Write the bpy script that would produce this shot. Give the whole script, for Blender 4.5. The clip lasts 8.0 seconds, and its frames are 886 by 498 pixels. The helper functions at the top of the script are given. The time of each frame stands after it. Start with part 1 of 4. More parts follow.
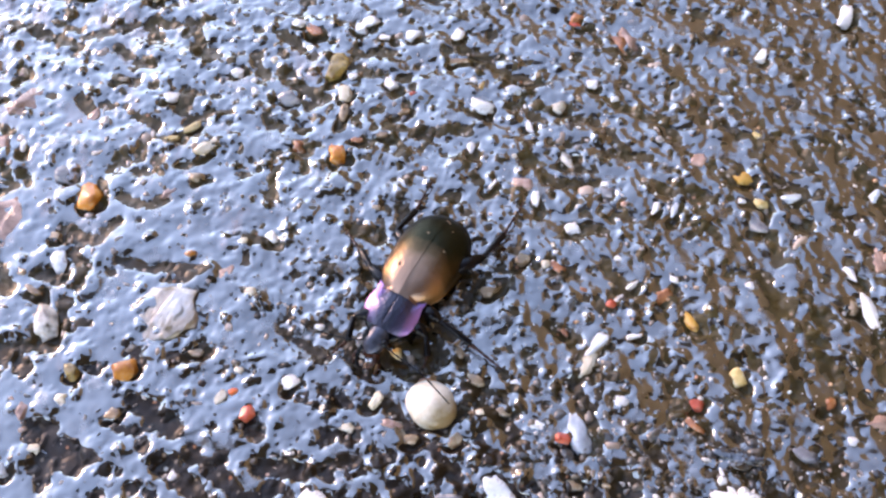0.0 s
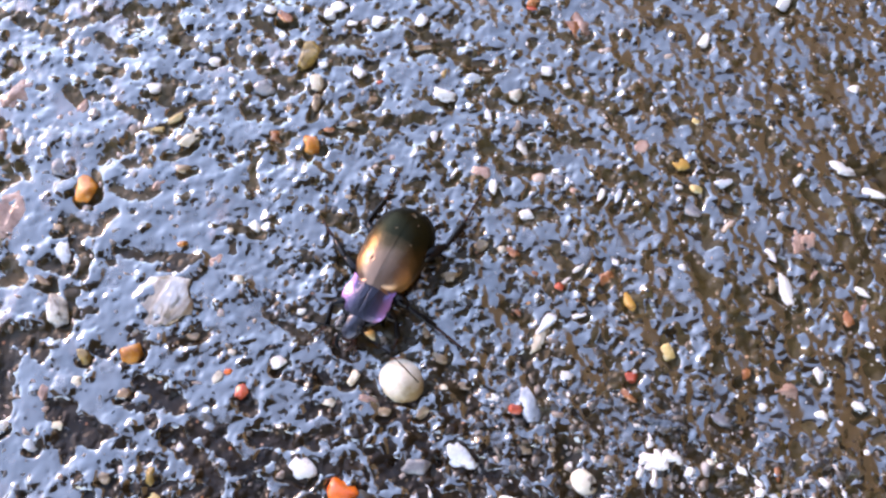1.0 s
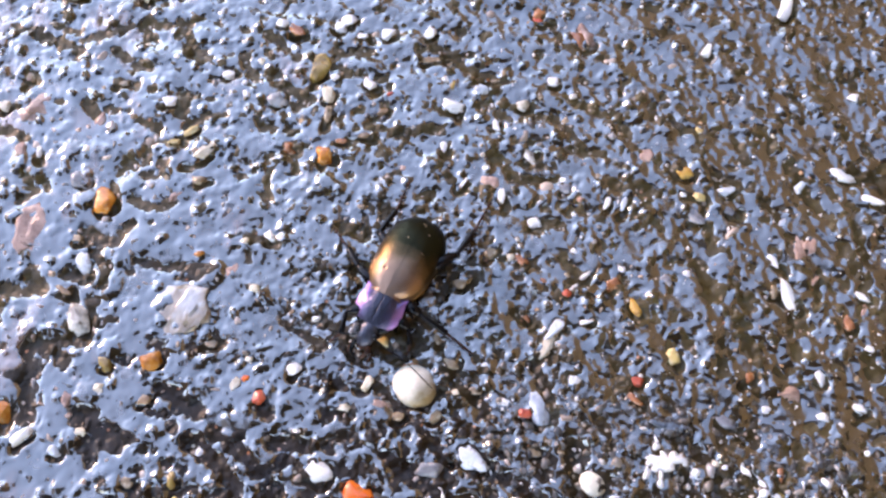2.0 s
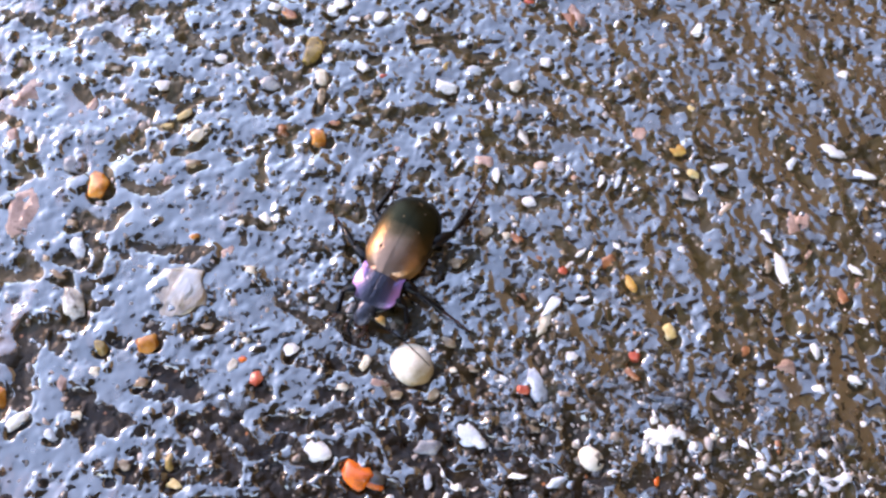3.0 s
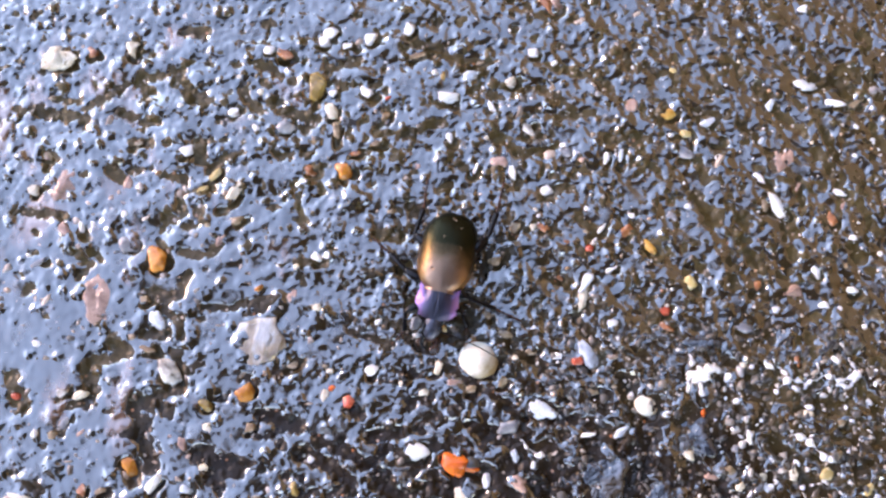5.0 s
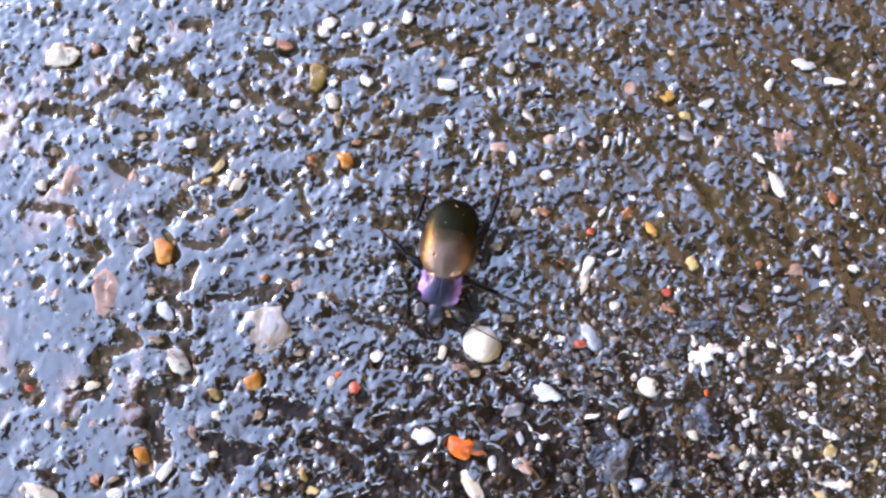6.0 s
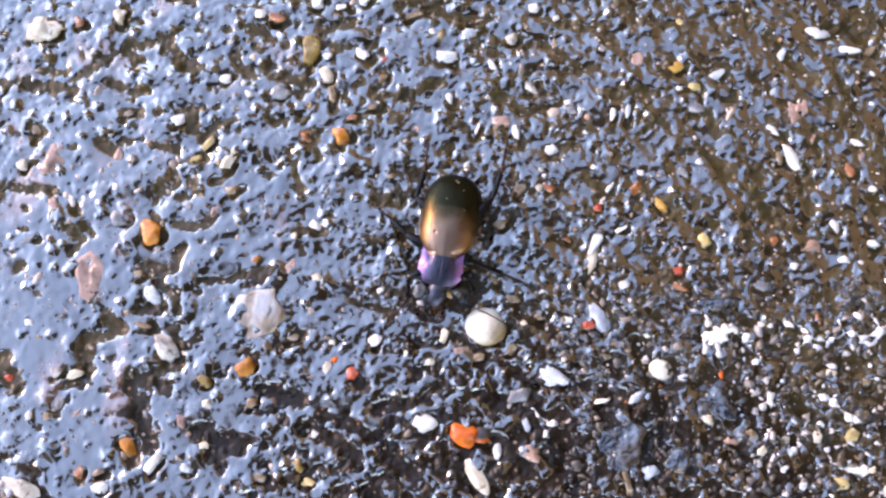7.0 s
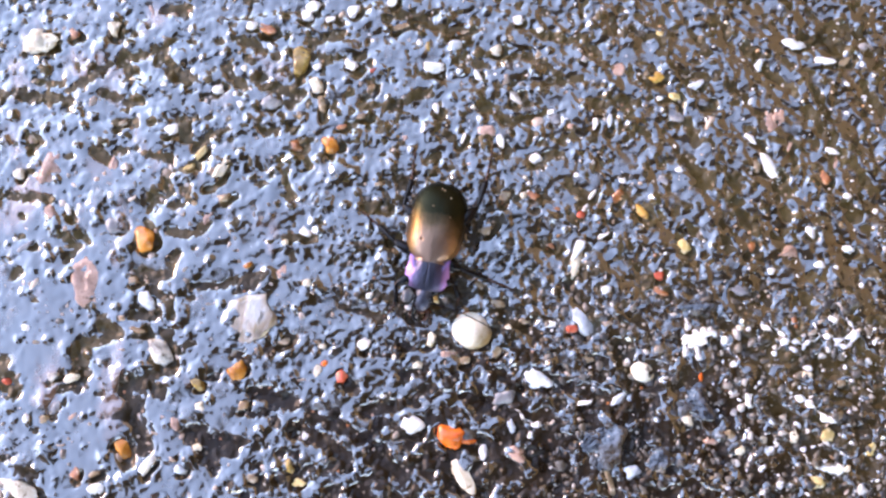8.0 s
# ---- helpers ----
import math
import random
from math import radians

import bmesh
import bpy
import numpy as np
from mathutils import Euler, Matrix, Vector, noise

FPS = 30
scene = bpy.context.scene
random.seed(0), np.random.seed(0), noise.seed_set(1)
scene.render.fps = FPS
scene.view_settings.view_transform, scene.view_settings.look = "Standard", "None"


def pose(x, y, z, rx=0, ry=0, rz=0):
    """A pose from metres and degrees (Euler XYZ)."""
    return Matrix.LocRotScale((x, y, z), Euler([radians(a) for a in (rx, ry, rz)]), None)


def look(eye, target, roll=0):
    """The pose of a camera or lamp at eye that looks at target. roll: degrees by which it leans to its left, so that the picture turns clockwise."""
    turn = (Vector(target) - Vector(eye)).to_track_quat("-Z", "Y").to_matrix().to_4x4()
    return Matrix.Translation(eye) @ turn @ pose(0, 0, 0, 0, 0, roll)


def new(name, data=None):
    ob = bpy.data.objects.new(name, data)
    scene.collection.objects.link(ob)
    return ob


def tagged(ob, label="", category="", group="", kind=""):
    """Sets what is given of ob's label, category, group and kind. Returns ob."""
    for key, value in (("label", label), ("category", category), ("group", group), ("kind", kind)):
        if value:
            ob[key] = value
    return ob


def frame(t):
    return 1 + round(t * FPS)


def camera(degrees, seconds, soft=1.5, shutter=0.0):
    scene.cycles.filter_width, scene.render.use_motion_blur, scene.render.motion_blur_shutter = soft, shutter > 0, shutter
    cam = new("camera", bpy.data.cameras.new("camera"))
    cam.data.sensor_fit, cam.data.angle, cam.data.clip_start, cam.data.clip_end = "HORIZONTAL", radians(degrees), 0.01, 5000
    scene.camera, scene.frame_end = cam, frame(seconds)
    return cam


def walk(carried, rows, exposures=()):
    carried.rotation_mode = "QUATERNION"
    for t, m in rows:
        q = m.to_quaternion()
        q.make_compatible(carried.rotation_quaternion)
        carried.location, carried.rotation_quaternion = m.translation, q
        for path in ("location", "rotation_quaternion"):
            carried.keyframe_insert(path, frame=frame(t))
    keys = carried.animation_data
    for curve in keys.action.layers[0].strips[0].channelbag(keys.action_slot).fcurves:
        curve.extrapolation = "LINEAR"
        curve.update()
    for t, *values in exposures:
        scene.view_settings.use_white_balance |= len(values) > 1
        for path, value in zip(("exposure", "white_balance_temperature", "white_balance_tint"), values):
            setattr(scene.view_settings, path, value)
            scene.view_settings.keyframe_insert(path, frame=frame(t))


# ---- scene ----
cam = camera(50.43, 8.0, soft=2.6)
PATH = [
    (0, (0.02099, -0.04713, 0.10628), (0.00568, -0.00294, 0.01789), -4.17),
    (0.5, (0.02051, -0.04342, 0.11732), (0.00959, -0.00607, 0.02521), -1.57),
    (1, (0.02078, -0.03468, 0.12629), (0.01089, -0.00467, 0.03141), -4.37),
    (1.5, (0.02042, -0.03411, 0.12917), (0.01043, -0.00466, 0.03413), -5.17),
    (2.8, (0.01851, -0.03691, 0.13089), (0.00866, -0.00689, 0.03601), -5.06),
    (3, (0.01907, -0.03824, 0.12926), (0.01035, -0.00783, 0.03440), -3.35),
    (3.5, (0.01608, -0.03869, 0.12868), (0.00980, -0.00843, 0.03357), 0.10),
    (4, (0.01055, -0.03663, 0.12970), (0.00594, -0.00763, 0.03411), 1.41),
    (4.5, (0.00128, -0.02442, 0.14044), (-0.00094, -0.00387, 0.04260), -2.24),
    (5, (0.00308, -0.01445, 0.15114), (0.00175, -0.00260, 0.05185), -6.32),
    (5.2, (0.00602, -0.01421, 0.15310), (0.00324, -0.00411, 0.05365), -16.03),
    (6.5, (0.00432, -0.01498, 0.15065), (0.00137, -0.00430, 0.05126), -16.57),
    (7, (0.00381, -0.01950, 0.14503), (0.00153, -0.00755, 0.04577), -12.30),
    (7.5, (0.00433, -0.02118, 0.14322), (0.00258, -0.00829, 0.04407), -9.45),
    (8, (0.00523, -0.01918, 0.14899), (0.00346, -0.00715, 0.04974), -10.01),
]
walk(cam, [(t, look(eye, target, roll)) for t, eye, target, roll in PATH], [(0.0, 3.27), (3.0, 3.31), (6.5, 3.42), (7.0, 3.4), (7.5, 3.46), (8.0, 3.6)])

# ---- daylight: open sky, cut off by an unseen roof and walls added below ----
SUN_HEIGHT, SUN_FROM = 18.0, (-0.93, 0.37)
world = bpy.data.worlds.new("sky")
scene.world = world
world.use_nodes = True
wt = world.node_tree
sky = wt.nodes.new("ShaderNodeTexSky")
sky.sky_type, sky.sun_disc = "NISHITA", False
sky.sun_elevation = radians(SUN_HEIGHT)
sky.sun_rotation = math.atan2(SUN_FROM[0], SUN_FROM[1])
sky.air_density, sky.dust_density, sky.ozone_density = 1.0, 0.08, 0.85
wt.links.new(sky.outputs[0], wt.nodes["Background"].inputs[0])
wt.nodes["Background"].inputs[1].default_value = 0.15
sun = new("sun", bpy.data.lights.new("sun", "SUN"))
sun.data.energy, sun.data.angle, sun.data.color = 0.45, radians(2.5), (1.0, 0.68, 0.47)
rise = math.tan(radians(SUN_HEIGHT)) * math.hypot(*SUN_FROM)
sun.matrix_basis = look((SUN_FROM[0] * 5, SUN_FROM[1] * 5, rise * 5), (0, 0, 0))
scene.view_settings.use_white_balance = True
scene.view_settings.white_balance_temperature, scene.view_settings.white_balance_tint = 7350, 27

# ---- materials ----
MM = 0.001


class Shader:
    """A node material under construction."""

    def __init__(self, name):
        self.mat = bpy.data.materials.new(name)
        self.mat.use_nodes = True
        self.nodes, self.links = self.mat.node_tree.nodes, self.mat.node_tree.links
        self.bsdf = self.nodes["Principled BSDF"]
        self.coord = self.nodes.new("ShaderNodeTexCoord").outputs["Object"]

    def link(self, a, b):
        self.links.new(a, b)

    def put(self, **values):
        for key, value in values.items():
            self.bsdf.inputs[key.replace("_", " ")].default_value = value
        return self

    def noise(self, scale, detail=3.0, rough=0.55, stretch=None):
        n = self.nodes.new("ShaderNodeTexNoise")
        n.inputs["Scale"].default_value, n.inputs["Detail"].default_value = scale, detail
        n.inputs["Roughness"].default_value = rough
        source = self.coord
        if stretch:
            m = self.nodes.new("ShaderNodeMapping")
            m.inputs["Scale"].default_value = stretch
            self.link(source, m.inputs[0])
            source = m.outputs[0]
        self.link(source, n.inputs["Vector"])
        return n.outputs["Fac"]

    def cells(self, scale):
        n = self.nodes.new("ShaderNodeTexVoronoi")
        n.inputs["Scale"].default_value = scale
        self.link(self.coord, n.inputs["Vector"])
        return n.outputs["Color"], n.outputs["Distance"]

    def ramp(self, fac, *stops):
        n = self.nodes.new("ShaderNodeValToRGB")
        while len(n.color_ramp.elements) < len(stops):
            n.color_ramp.elements.new(0.5)
        for e, (at, c) in zip(n.color_ramp.elements, stops):
            e.position, e.color = at, (*c, 1) if len(c) == 3 else c
        self.link(fac, n.inputs[0])
        return n.outputs[0]

    def mix(self, fac, a, b, how="MIX"):
        n = self.nodes.new("ShaderNodeMix")
        n.data_type, n.blend_type = "RGBA", how
        for socket, value in ((n.inputs[0], fac), (n.inputs[6], a), (n.inputs[7], b)):
            if isinstance(value, (int, float)):
                socket.default_value = value
            elif isinstance(value, tuple):
                socket.default_value = (*value, 1)
            else:
                self.link(value, socket)
        return n.outputs[2]

    def bump(self, height, depth, strength=1.0):
        n = self.nodes.new("ShaderNodeBump")
        n.inputs["Strength"].default_value, n.inputs["Distance"].default_value = strength, depth
        self.link(height, n.inputs["Height"])
        previous = self.bsdf.inputs["Normal"]
        if previous.is_linked:
            self.link(previous.links[0].from_socket, n.inputs["Normal"])
        self.link(n.outputs[0], previous)
        return self

    def colour(self, socket):
        self.link(socket, self.bsdf.inputs["Base Color"])
        return self

    def axis(self, n):
        s = self.nodes.new("ShaderNodeSeparateXYZ")
        self.link(self.coord, s.inputs[0])
        return s.outputs[n]

    def math(self, how, a, b=0.0):
        n = self.nodes.new("ShaderNodeMath")
        n.operation = how
        for socket, value in ((n.inputs[0], a), (n.inputs[1], b)):
            if isinstance(value, (int, float)):
                socket.default_value = value
            else:
                self.link(value, socket)
        return n.outputs[0]


def wet_grit():
    """Damp mud: dark brown around one place, olive further out, with pale and rusty grains in it."""
    s = Shader("wet grit").put(Roughness=0.3, IOR=1.33, Specular_IOR_Level=0.45)
    dark = s.ramp(s.noise(140, 4), (0.35, (0.006, 0.0032, 0.0013)), (0.65, (0.02, 0.011, 0.004)))
    olive = s.ramp(s.noise(140, 4), (0.35, (0.032, 0.022, 0.007)), (0.65, (0.07, 0.05, 0.018)))
    away = [s.math("POWER", s.math("ADD", s.axis(n), shift), 2.0) for n, shift in ((0, 0.0), (1, 0.085))]
    away = s.math("SQRT", s.math("ADD", *away))
    reach = s.math("ADD", s.math("MULTIPLY", s.math("SUBTRACT", away, 0.085), 16.0), s.noise(45, 3))
    mud = s.mix(s.ramp(reach, (0.25, (0, 0, 0)), (0.75, (1, 1, 1))), dark, olive)
    silt = s.ramp(s.noise(150, 3), (0.4, (0.075, 0.045, 0.018)), (0.6, (0.1, 0.07, 0.035)))
    mud = s.mix(s.ramp(s.noise(600, 4, 0.6), (0.6, (0, 0, 0)), (0.74, (0.5,) * 3)), mud, silt)
    grain, near = s.cells(1300)
    pick = s.nodes.new("ShaderNodeSeparateColor")
    s.link(grain, pick.inputs[0])
    few = s.ramp(pick.outputs[0], (0.0, (0, 0, 0)), (0.84, (0, 0, 0)), (0.86, (1, 1, 1)))
    specks = s.mix(1.0, few, s.ramp(near, (0.22, (1, 1, 1)), (0.4, (0, 0, 0))), "MULTIPLY")
    tint = s.ramp(pick.outputs[1], (0.0, (0.1, 0.08, 0.06)), (0.5, (0.2, 0.12, 0.06)), (0.8, (0.36, 0.33, 0.28)), (1.0, (0.28, 0.09, 0.025)))
    s.colour(s.mix(specks, s.mix(0.5, mud, s.ramp(s.noise(1500, 3), (0.3, (0.5, 0.5, 0.5)), (0.7, (1.5, 1.45, 1.35))), "MULTIPLY"), tint))
    s.bump(s.noise(1400, 4, 0.65), 0.0002, 0.3)
    s.link(s.ramp(s.noise(500), (0.3, (0.2,) * 3), (0.55, (0.4,) * 3), (0.72, (0.6,) * 3)), s.bsdf.inputs["Roughness"])
    return s.mat


def lumpy_slate():
    """Dark slate under a lumpy wet skin."""
    s = Shader("dark slate stone").put(Roughness=0.15, IOR=1.85)
    tone = s.ramp(s.noise(500, 4, 0.65), (0.35, (0.008, 0.009, 0.011)), (0.55, (0.025, 0.029, 0.036)), (0.7, (0.09, 0.1, 0.12)))
    s.colour(s.mix(s.ramp(s.noise(200, 3), (0.48, (0, 0, 0)), (0.6, (0.8,) * 3)), tone, (0.05, 0.035, 0.018)))
    s.bump(s.noise(420, 3, 0.5), 0.0012, 0.7)
    s.bump(s.noise(1500, 3, 0.6), 0.0002, 0.4)
    return s.mat


def clouded_stone():
    """A stone under the film: milky, with brown streaks along it."""
    s = Shader("clouded stone").put(Roughness=0.1, IOR=1.9)
    streak = s.noise(300, 4, 0.6, (0.4, 1.0, 1.0))
    tone = s.ramp(streak, (0.36, (0.12, 0.08, 0.04)), (0.48, (0.27, 0.2, 0.13)), (0.59, (0.38, 0.37, 0.35)), (0.72, (0.52, 0.52, 0.53)))
    s.colour(s.mix(s.ramp(s.noise(260, 3), (0.5, (0, 0, 0)), (0.65, (0.5,) * 3)), tone, (0.2, 0.19, 0.19)))
    s.bump(s.noise(700, 4, 0.6, (0.2, 1.0, 1.0)), 0.0004, 0.8)
    s.bump(s.noise(1800, 4, 0.6), 0.0002, 0.6)
    return s.mat


def muddy_water():
    """A film of muddy water: mirror-like in places, dulled by silt in others."""
    s = Shader("muddy water").put(Roughness=0.15, IOR=WET)
    water = s.ramp(s.noise(160, 4), (0.3, (0.012, 0.008, 0.003)), (0.6, (0.028, 0.017, 0.006)), (0.8, (0.02, 0.014, 0.007)))
    # peach patches, more to the left, paint in the low sun's warm light
    warm_side = s.math("SUBTRACT", s.noise(95, 4, 0.6, (1.0, 0.6, 1.0)), s.math("MULTIPLY", s.axis(0), 2.2))
    s.colour(s.mix(s.ramp(warm_side, (0.67, (0, 0, 0)), (0.78, (0.8,) * 3)), water, (0.24, 0.13, 0.08)))
    s.link(s.ramp(s.noise(260, 4, 0.6), (0.36, (0.06,) * 3), (0.5, (0.13,) * 3), (0.66, (0.32,) * 3)), s.bsdf.inputs["Roughness"])
    s.bump(s.noise(700, 2), 0.00004, 0.3)
    s.bump(s.noise(2600, 3, 0.6), 0.00004, 0.2)
    return s.mat


def stone(name, dark, light, vein, rough=0.2):
    """A wet stone: two tones in blotches, fine grain, thin veins of a third."""
    s = Shader(name).put(Roughness=rough, IOR=1.5)
    tone = s.ramp(s.noise(420, 4, 0.6), (0.34, dark), (0.62, light))
    tone = s.mix(s.ramp(s.noise(900, 5, 0.7), (0.56, (0, 0, 0)), (0.66, (1, 1, 1))), tone, vein)
    rand = s.nodes.new("ShaderNodeObjectInfo").outputs["Random"]
    s.colour(s.mix(1.0, tone, s.ramp(rand, (0.0, (0.78, 0.78, 0.8)), (1.0, (1.1, 1.06, 1.0))), "MULTIPLY"))
    s.bump(s.noise(2600, 4, 0.6), 0.00012, 0.6)
    return s.mat


def milky_quartz():
    """Cream quartz, with the soft shade at one end painted in brown."""
    s = Shader("milky quartz").put(Roughness=0.16, IOR=1.5)
    tone = s.ramp(s.noise(420, 4, 0.6), (0.34, (0.58, 0.5, 0.37)), (0.62, (0.76, 0.71, 0.6)))
    end = s.math("ADD", s.math("MULTIPLY", s.axis(0), 190.0), s.math("MULTIPLY", s.noise(500, 3), 0.7))
    s.colour(s.mix(s.ramp(end, (0.38, (0, 0, 0)), (0.85, (0.9,) * 3)), tone, (0.2, 0.12, 0.03)))
    s.bump(s.noise(1600, 4, 0.6), 0.0001, 0.5)
    return s.mat


def wing_case():
    """Bronze at the shoulders and edges, olive towards the tip, with fine grain; a dark reflection is painted into the
    tip too.
    """
    s = Shader("bronze wing case").put(Metallic=0.85, Roughness=0.36)
    along = s.math("MULTIPLY", s.axis(1), 1 / (12 * MM))
    blotch = s.math("MULTIPLY", s.math("SUBTRACT", s.noise(500, 3), 0.5), 0.25)
    along = s.math("ADD", along, blotch)
    side = s.math("MULTIPLY", s.math("ABSOLUTE", s.axis(0)), 1 / (4.5 * MM))
    back = s.math("ADD", along, s.math("MULTIPLY", s.math("POWER", side, 3.0), 0.26))
    tone = s.ramp(back, (0.0, (0.27, 0.17, 0.12)), (0.36, (0.21, 0.13, 0.085)), (0.52, (0.08, 0.052, 0.025)), (0.66, (0.012, 0.012, 0.004)))
    edge = s.ramp(side, (0.5, (0, 0, 0)), (0.85, (1, 1, 1)))
    front = s.ramp(along, (0.1, (1, 1, 1)), (0.34, (0.15,) * 3), (0.7, (0, 0, 0)))
    tone = s.mix(s.mix(1.0, edge, front, "MULTIPLY"), tone, (0.5, 0.26, 0.075))
    s.colour(tone)
    s.bump(s.noise(2400, 3, 0.6, (1.0, 0.35, 1.0)), 0.00009, 0.45)
    s.bump(s.noise(5200, 2), 0.00004, 0.4)
    return s.mat


def neck_shield():
    """Blue-black in the middle, violet and rose at the raised sides."""
    s = Shader("violet neck shield").put(Metallic=0.6, Roughness=0.33)
    side = s.math("MULTIPLY", s.math("ABSOLUTE", s.axis(0)), 1 / (4 * MM))
    side = s.math("ADD", side, s.math("MULTIPLY", s.math("SUBTRACT", s.noise(450, 3), 0.5), 0.22))
    s.colour(s.ramp(side, (0.22, (0.025, 0.027, 0.042)), (0.5, (0.06, 0.05, 0.1)), (0.72, (0.3, 0.15, 0.34)), (0.88, (0.36, 0.17, 0.34)), (1.0, (0.2, 0.09, 0.4))))
    s.bump(s.noise(1500, 4, 0.6), 0.00014, 0.5)
    return s.mat


def shell(name, tone, other, rough=0.25, metal=0.0):
    s = Shader(name).put(Roughness=rough, Metallic=metal, IOR=1.3, Specular_IOR_Level=0.4)
    s.colour(s.ramp(s.noise(700, 3), (0.35, tone), (0.65, other)))
    s.bump(s.noise(3500, 3), 0.00006, 0.5)
    return s.mat


def plaster(name, a, b):
    s = Shader(name).put(Roughness=0.85)
    s.colour(s.ramp(s.noise(3, 5), (0.35, a), (0.65, b)))
    s.bump(s.noise(60, 4), 0.004, 0.5)
    return s.mat


WET = 2.45
GRIT, WATER = wet_grit(), muddy_water()
STONE = {
    "white": stone("white stone", (0.62, 0.6, 0.57), (0.8, 0.79, 0.77), (0.45, 0.4, 0.34)),
    "quartz": milky_quartz(),
    "cream": stone("cream stone", (0.45, 0.38, 0.26), (0.74, 0.68, 0.56), (0.25, 0.18, 0.1)),
    "mottled": stone("mottled white stone", (0.07, 0.045, 0.025), (0.78, 0.75, 0.69), (0.5, 0.42, 0.33)),
    "pale": stone("bluish white stone", (0.36, 0.4, 0.44), (0.62, 0.67, 0.72), (0.25, 0.24, 0.23)),
    "grey": stone("grey stone", (0.13, 0.13, 0.14), (0.3, 0.3, 0.31), (0.42, 0.38, 0.34)),
    "slate": lumpy_slate(),
    "tan": stone("tan stone", (0.16, 0.105, 0.055), (0.36, 0.27, 0.17), (0.55, 0.46, 0.34)),
    "straw": stone("straw yellow stone", (0.42, 0.3, 0.1), (0.62, 0.48, 0.22), (0.7, 0.62, 0.42)),
    "ochre": stone("ochre stone", (0.16, 0.1, 0.025), (0.38, 0.26, 0.07), (0.08, 0.06, 0.03)),
    "brown": stone("brown stone", (0.1, 0.06, 0.028), (0.3, 0.19, 0.095), (0.4, 0.3, 0.2)),
    "rust": stone("rust brown stone", (0.16, 0.055, 0.018), (0.42, 0.16, 0.055), (0.5, 0.36, 0.25)),
    "orange": stone("orange brick chip", (0.5, 0.075, 0.006), (0.72, 0.16, 0.01), (0.3, 0.08, 0.02)),
    "amber": stone("amber yellow stone", (0.55, 0.26, 0.04), (0.75, 0.46, 0.11), (0.4, 0.2, 0.05)),
    "honey": stone("honey brown stone", (0.34, 0.1, 0.01), (0.64, 0.25, 0.03), (0.5, 0.26, 0.09)),
    "red": stone("red brick chip", (0.34, 0.05, 0.022), (0.56, 0.11, 0.05), (0.3, 0.12, 0.08)),
    "veil": clouded_stone(),
    "pink": stone("pinkish stone", (0.2, 0.12, 0.09), (0.5, 0.33, 0.26), (0.16, 0.1, 0.07)),
}
BRONZE, VIOLET = wing_case(), neck_shield()
BLACK = shell("black chitin", (0.002, 0.002, 0.002), (0.006, 0.004, 0.004), 0.16)
BLUE_BLACK = shell("blue-black chitin", (0.03, 0.034, 0.045), (0.075, 0.08, 0.105), 0.3, 0.5)
AMBER = shell("reddish brown chitin", (0.008, 0.004, 0.003), (0.05, 0.016, 0.007), 0.2)
EYE = shell("glossy dark eye", (0.006, 0.006, 0.007), (0.012, 0.011, 0.012), 0.08)
FROTH = stone("white froth", (0.6, 0.6, 0.6), (0.8, 0.8, 0.8), (0.5, 0.48, 0.45), 0.12)
# tones of the unseen slabs, picked for what the film mirrors
BROWN_BLOCKER, DARK_BLOCKER = plaster("brown blocker", (0.125, 0.088, 0.044), (0.2, 0.14, 0.075)), plaster("dark blocker", (0.034, 0.026, 0.016), (0.06, 0.044, 0.027))
SLATE_BLOCKER = plaster("slate grey blocker", (0.1, 0.12, 0.17), (0.15, 0.18, 0.24))


# ---- building helpers ----
def part(name, data, material, parent=None, label=""):
    """Links a bmesh or a mesh as one mesh object, under parent if there is one."""
    if isinstance(data, bmesh.types.BMesh):
        me = bpy.data.meshes.new(name)
        data.to_mesh(me)
        data.free()
        data = me
    data.polygons.foreach_set("use_smooth", [True] * len(data.polygons))
    if not data.materials:
        data.materials.append(material)
    ob = new(name, data)
    ob.parent = parent
    return tagged(ob, label)


def sheet_mesh(name, X, Y, Z, keep=None):
    """A mesh over a grid of places; keep says which of its quads stay."""
    ny, nx = X.shape
    me = bpy.data.meshes.new(name)
    at = np.arange(ny * nx).reshape(ny, nx)
    quads = np.stack([at[:-1, :-1], at[:-1, 1:], at[1:, 1:], at[1:, :-1]], -1)
    quads = quads[keep] if keep is not None else quads.reshape(-1, 4)
    used, quads = np.unique(quads, return_inverse=True)
    quads = quads.reshape(-1, 4)
    co = np.stack([X, Y, Z], -1).reshape(-1, 3)[used]
    me.vertices.add(len(co))
    me.vertices.foreach_set("co", co.ravel().astype(np.float32))
    me.loops.add(quads.size)
    me.loops.foreach_set("vertex_index", quads.ravel().astype(np.int32))
    me.polygons.add(len(quads))
    me.polygons.foreach_set("loop_start", np.arange(0, quads.size, 4, dtype=np.int32))
    me.update(calc_edges=True)
    return me


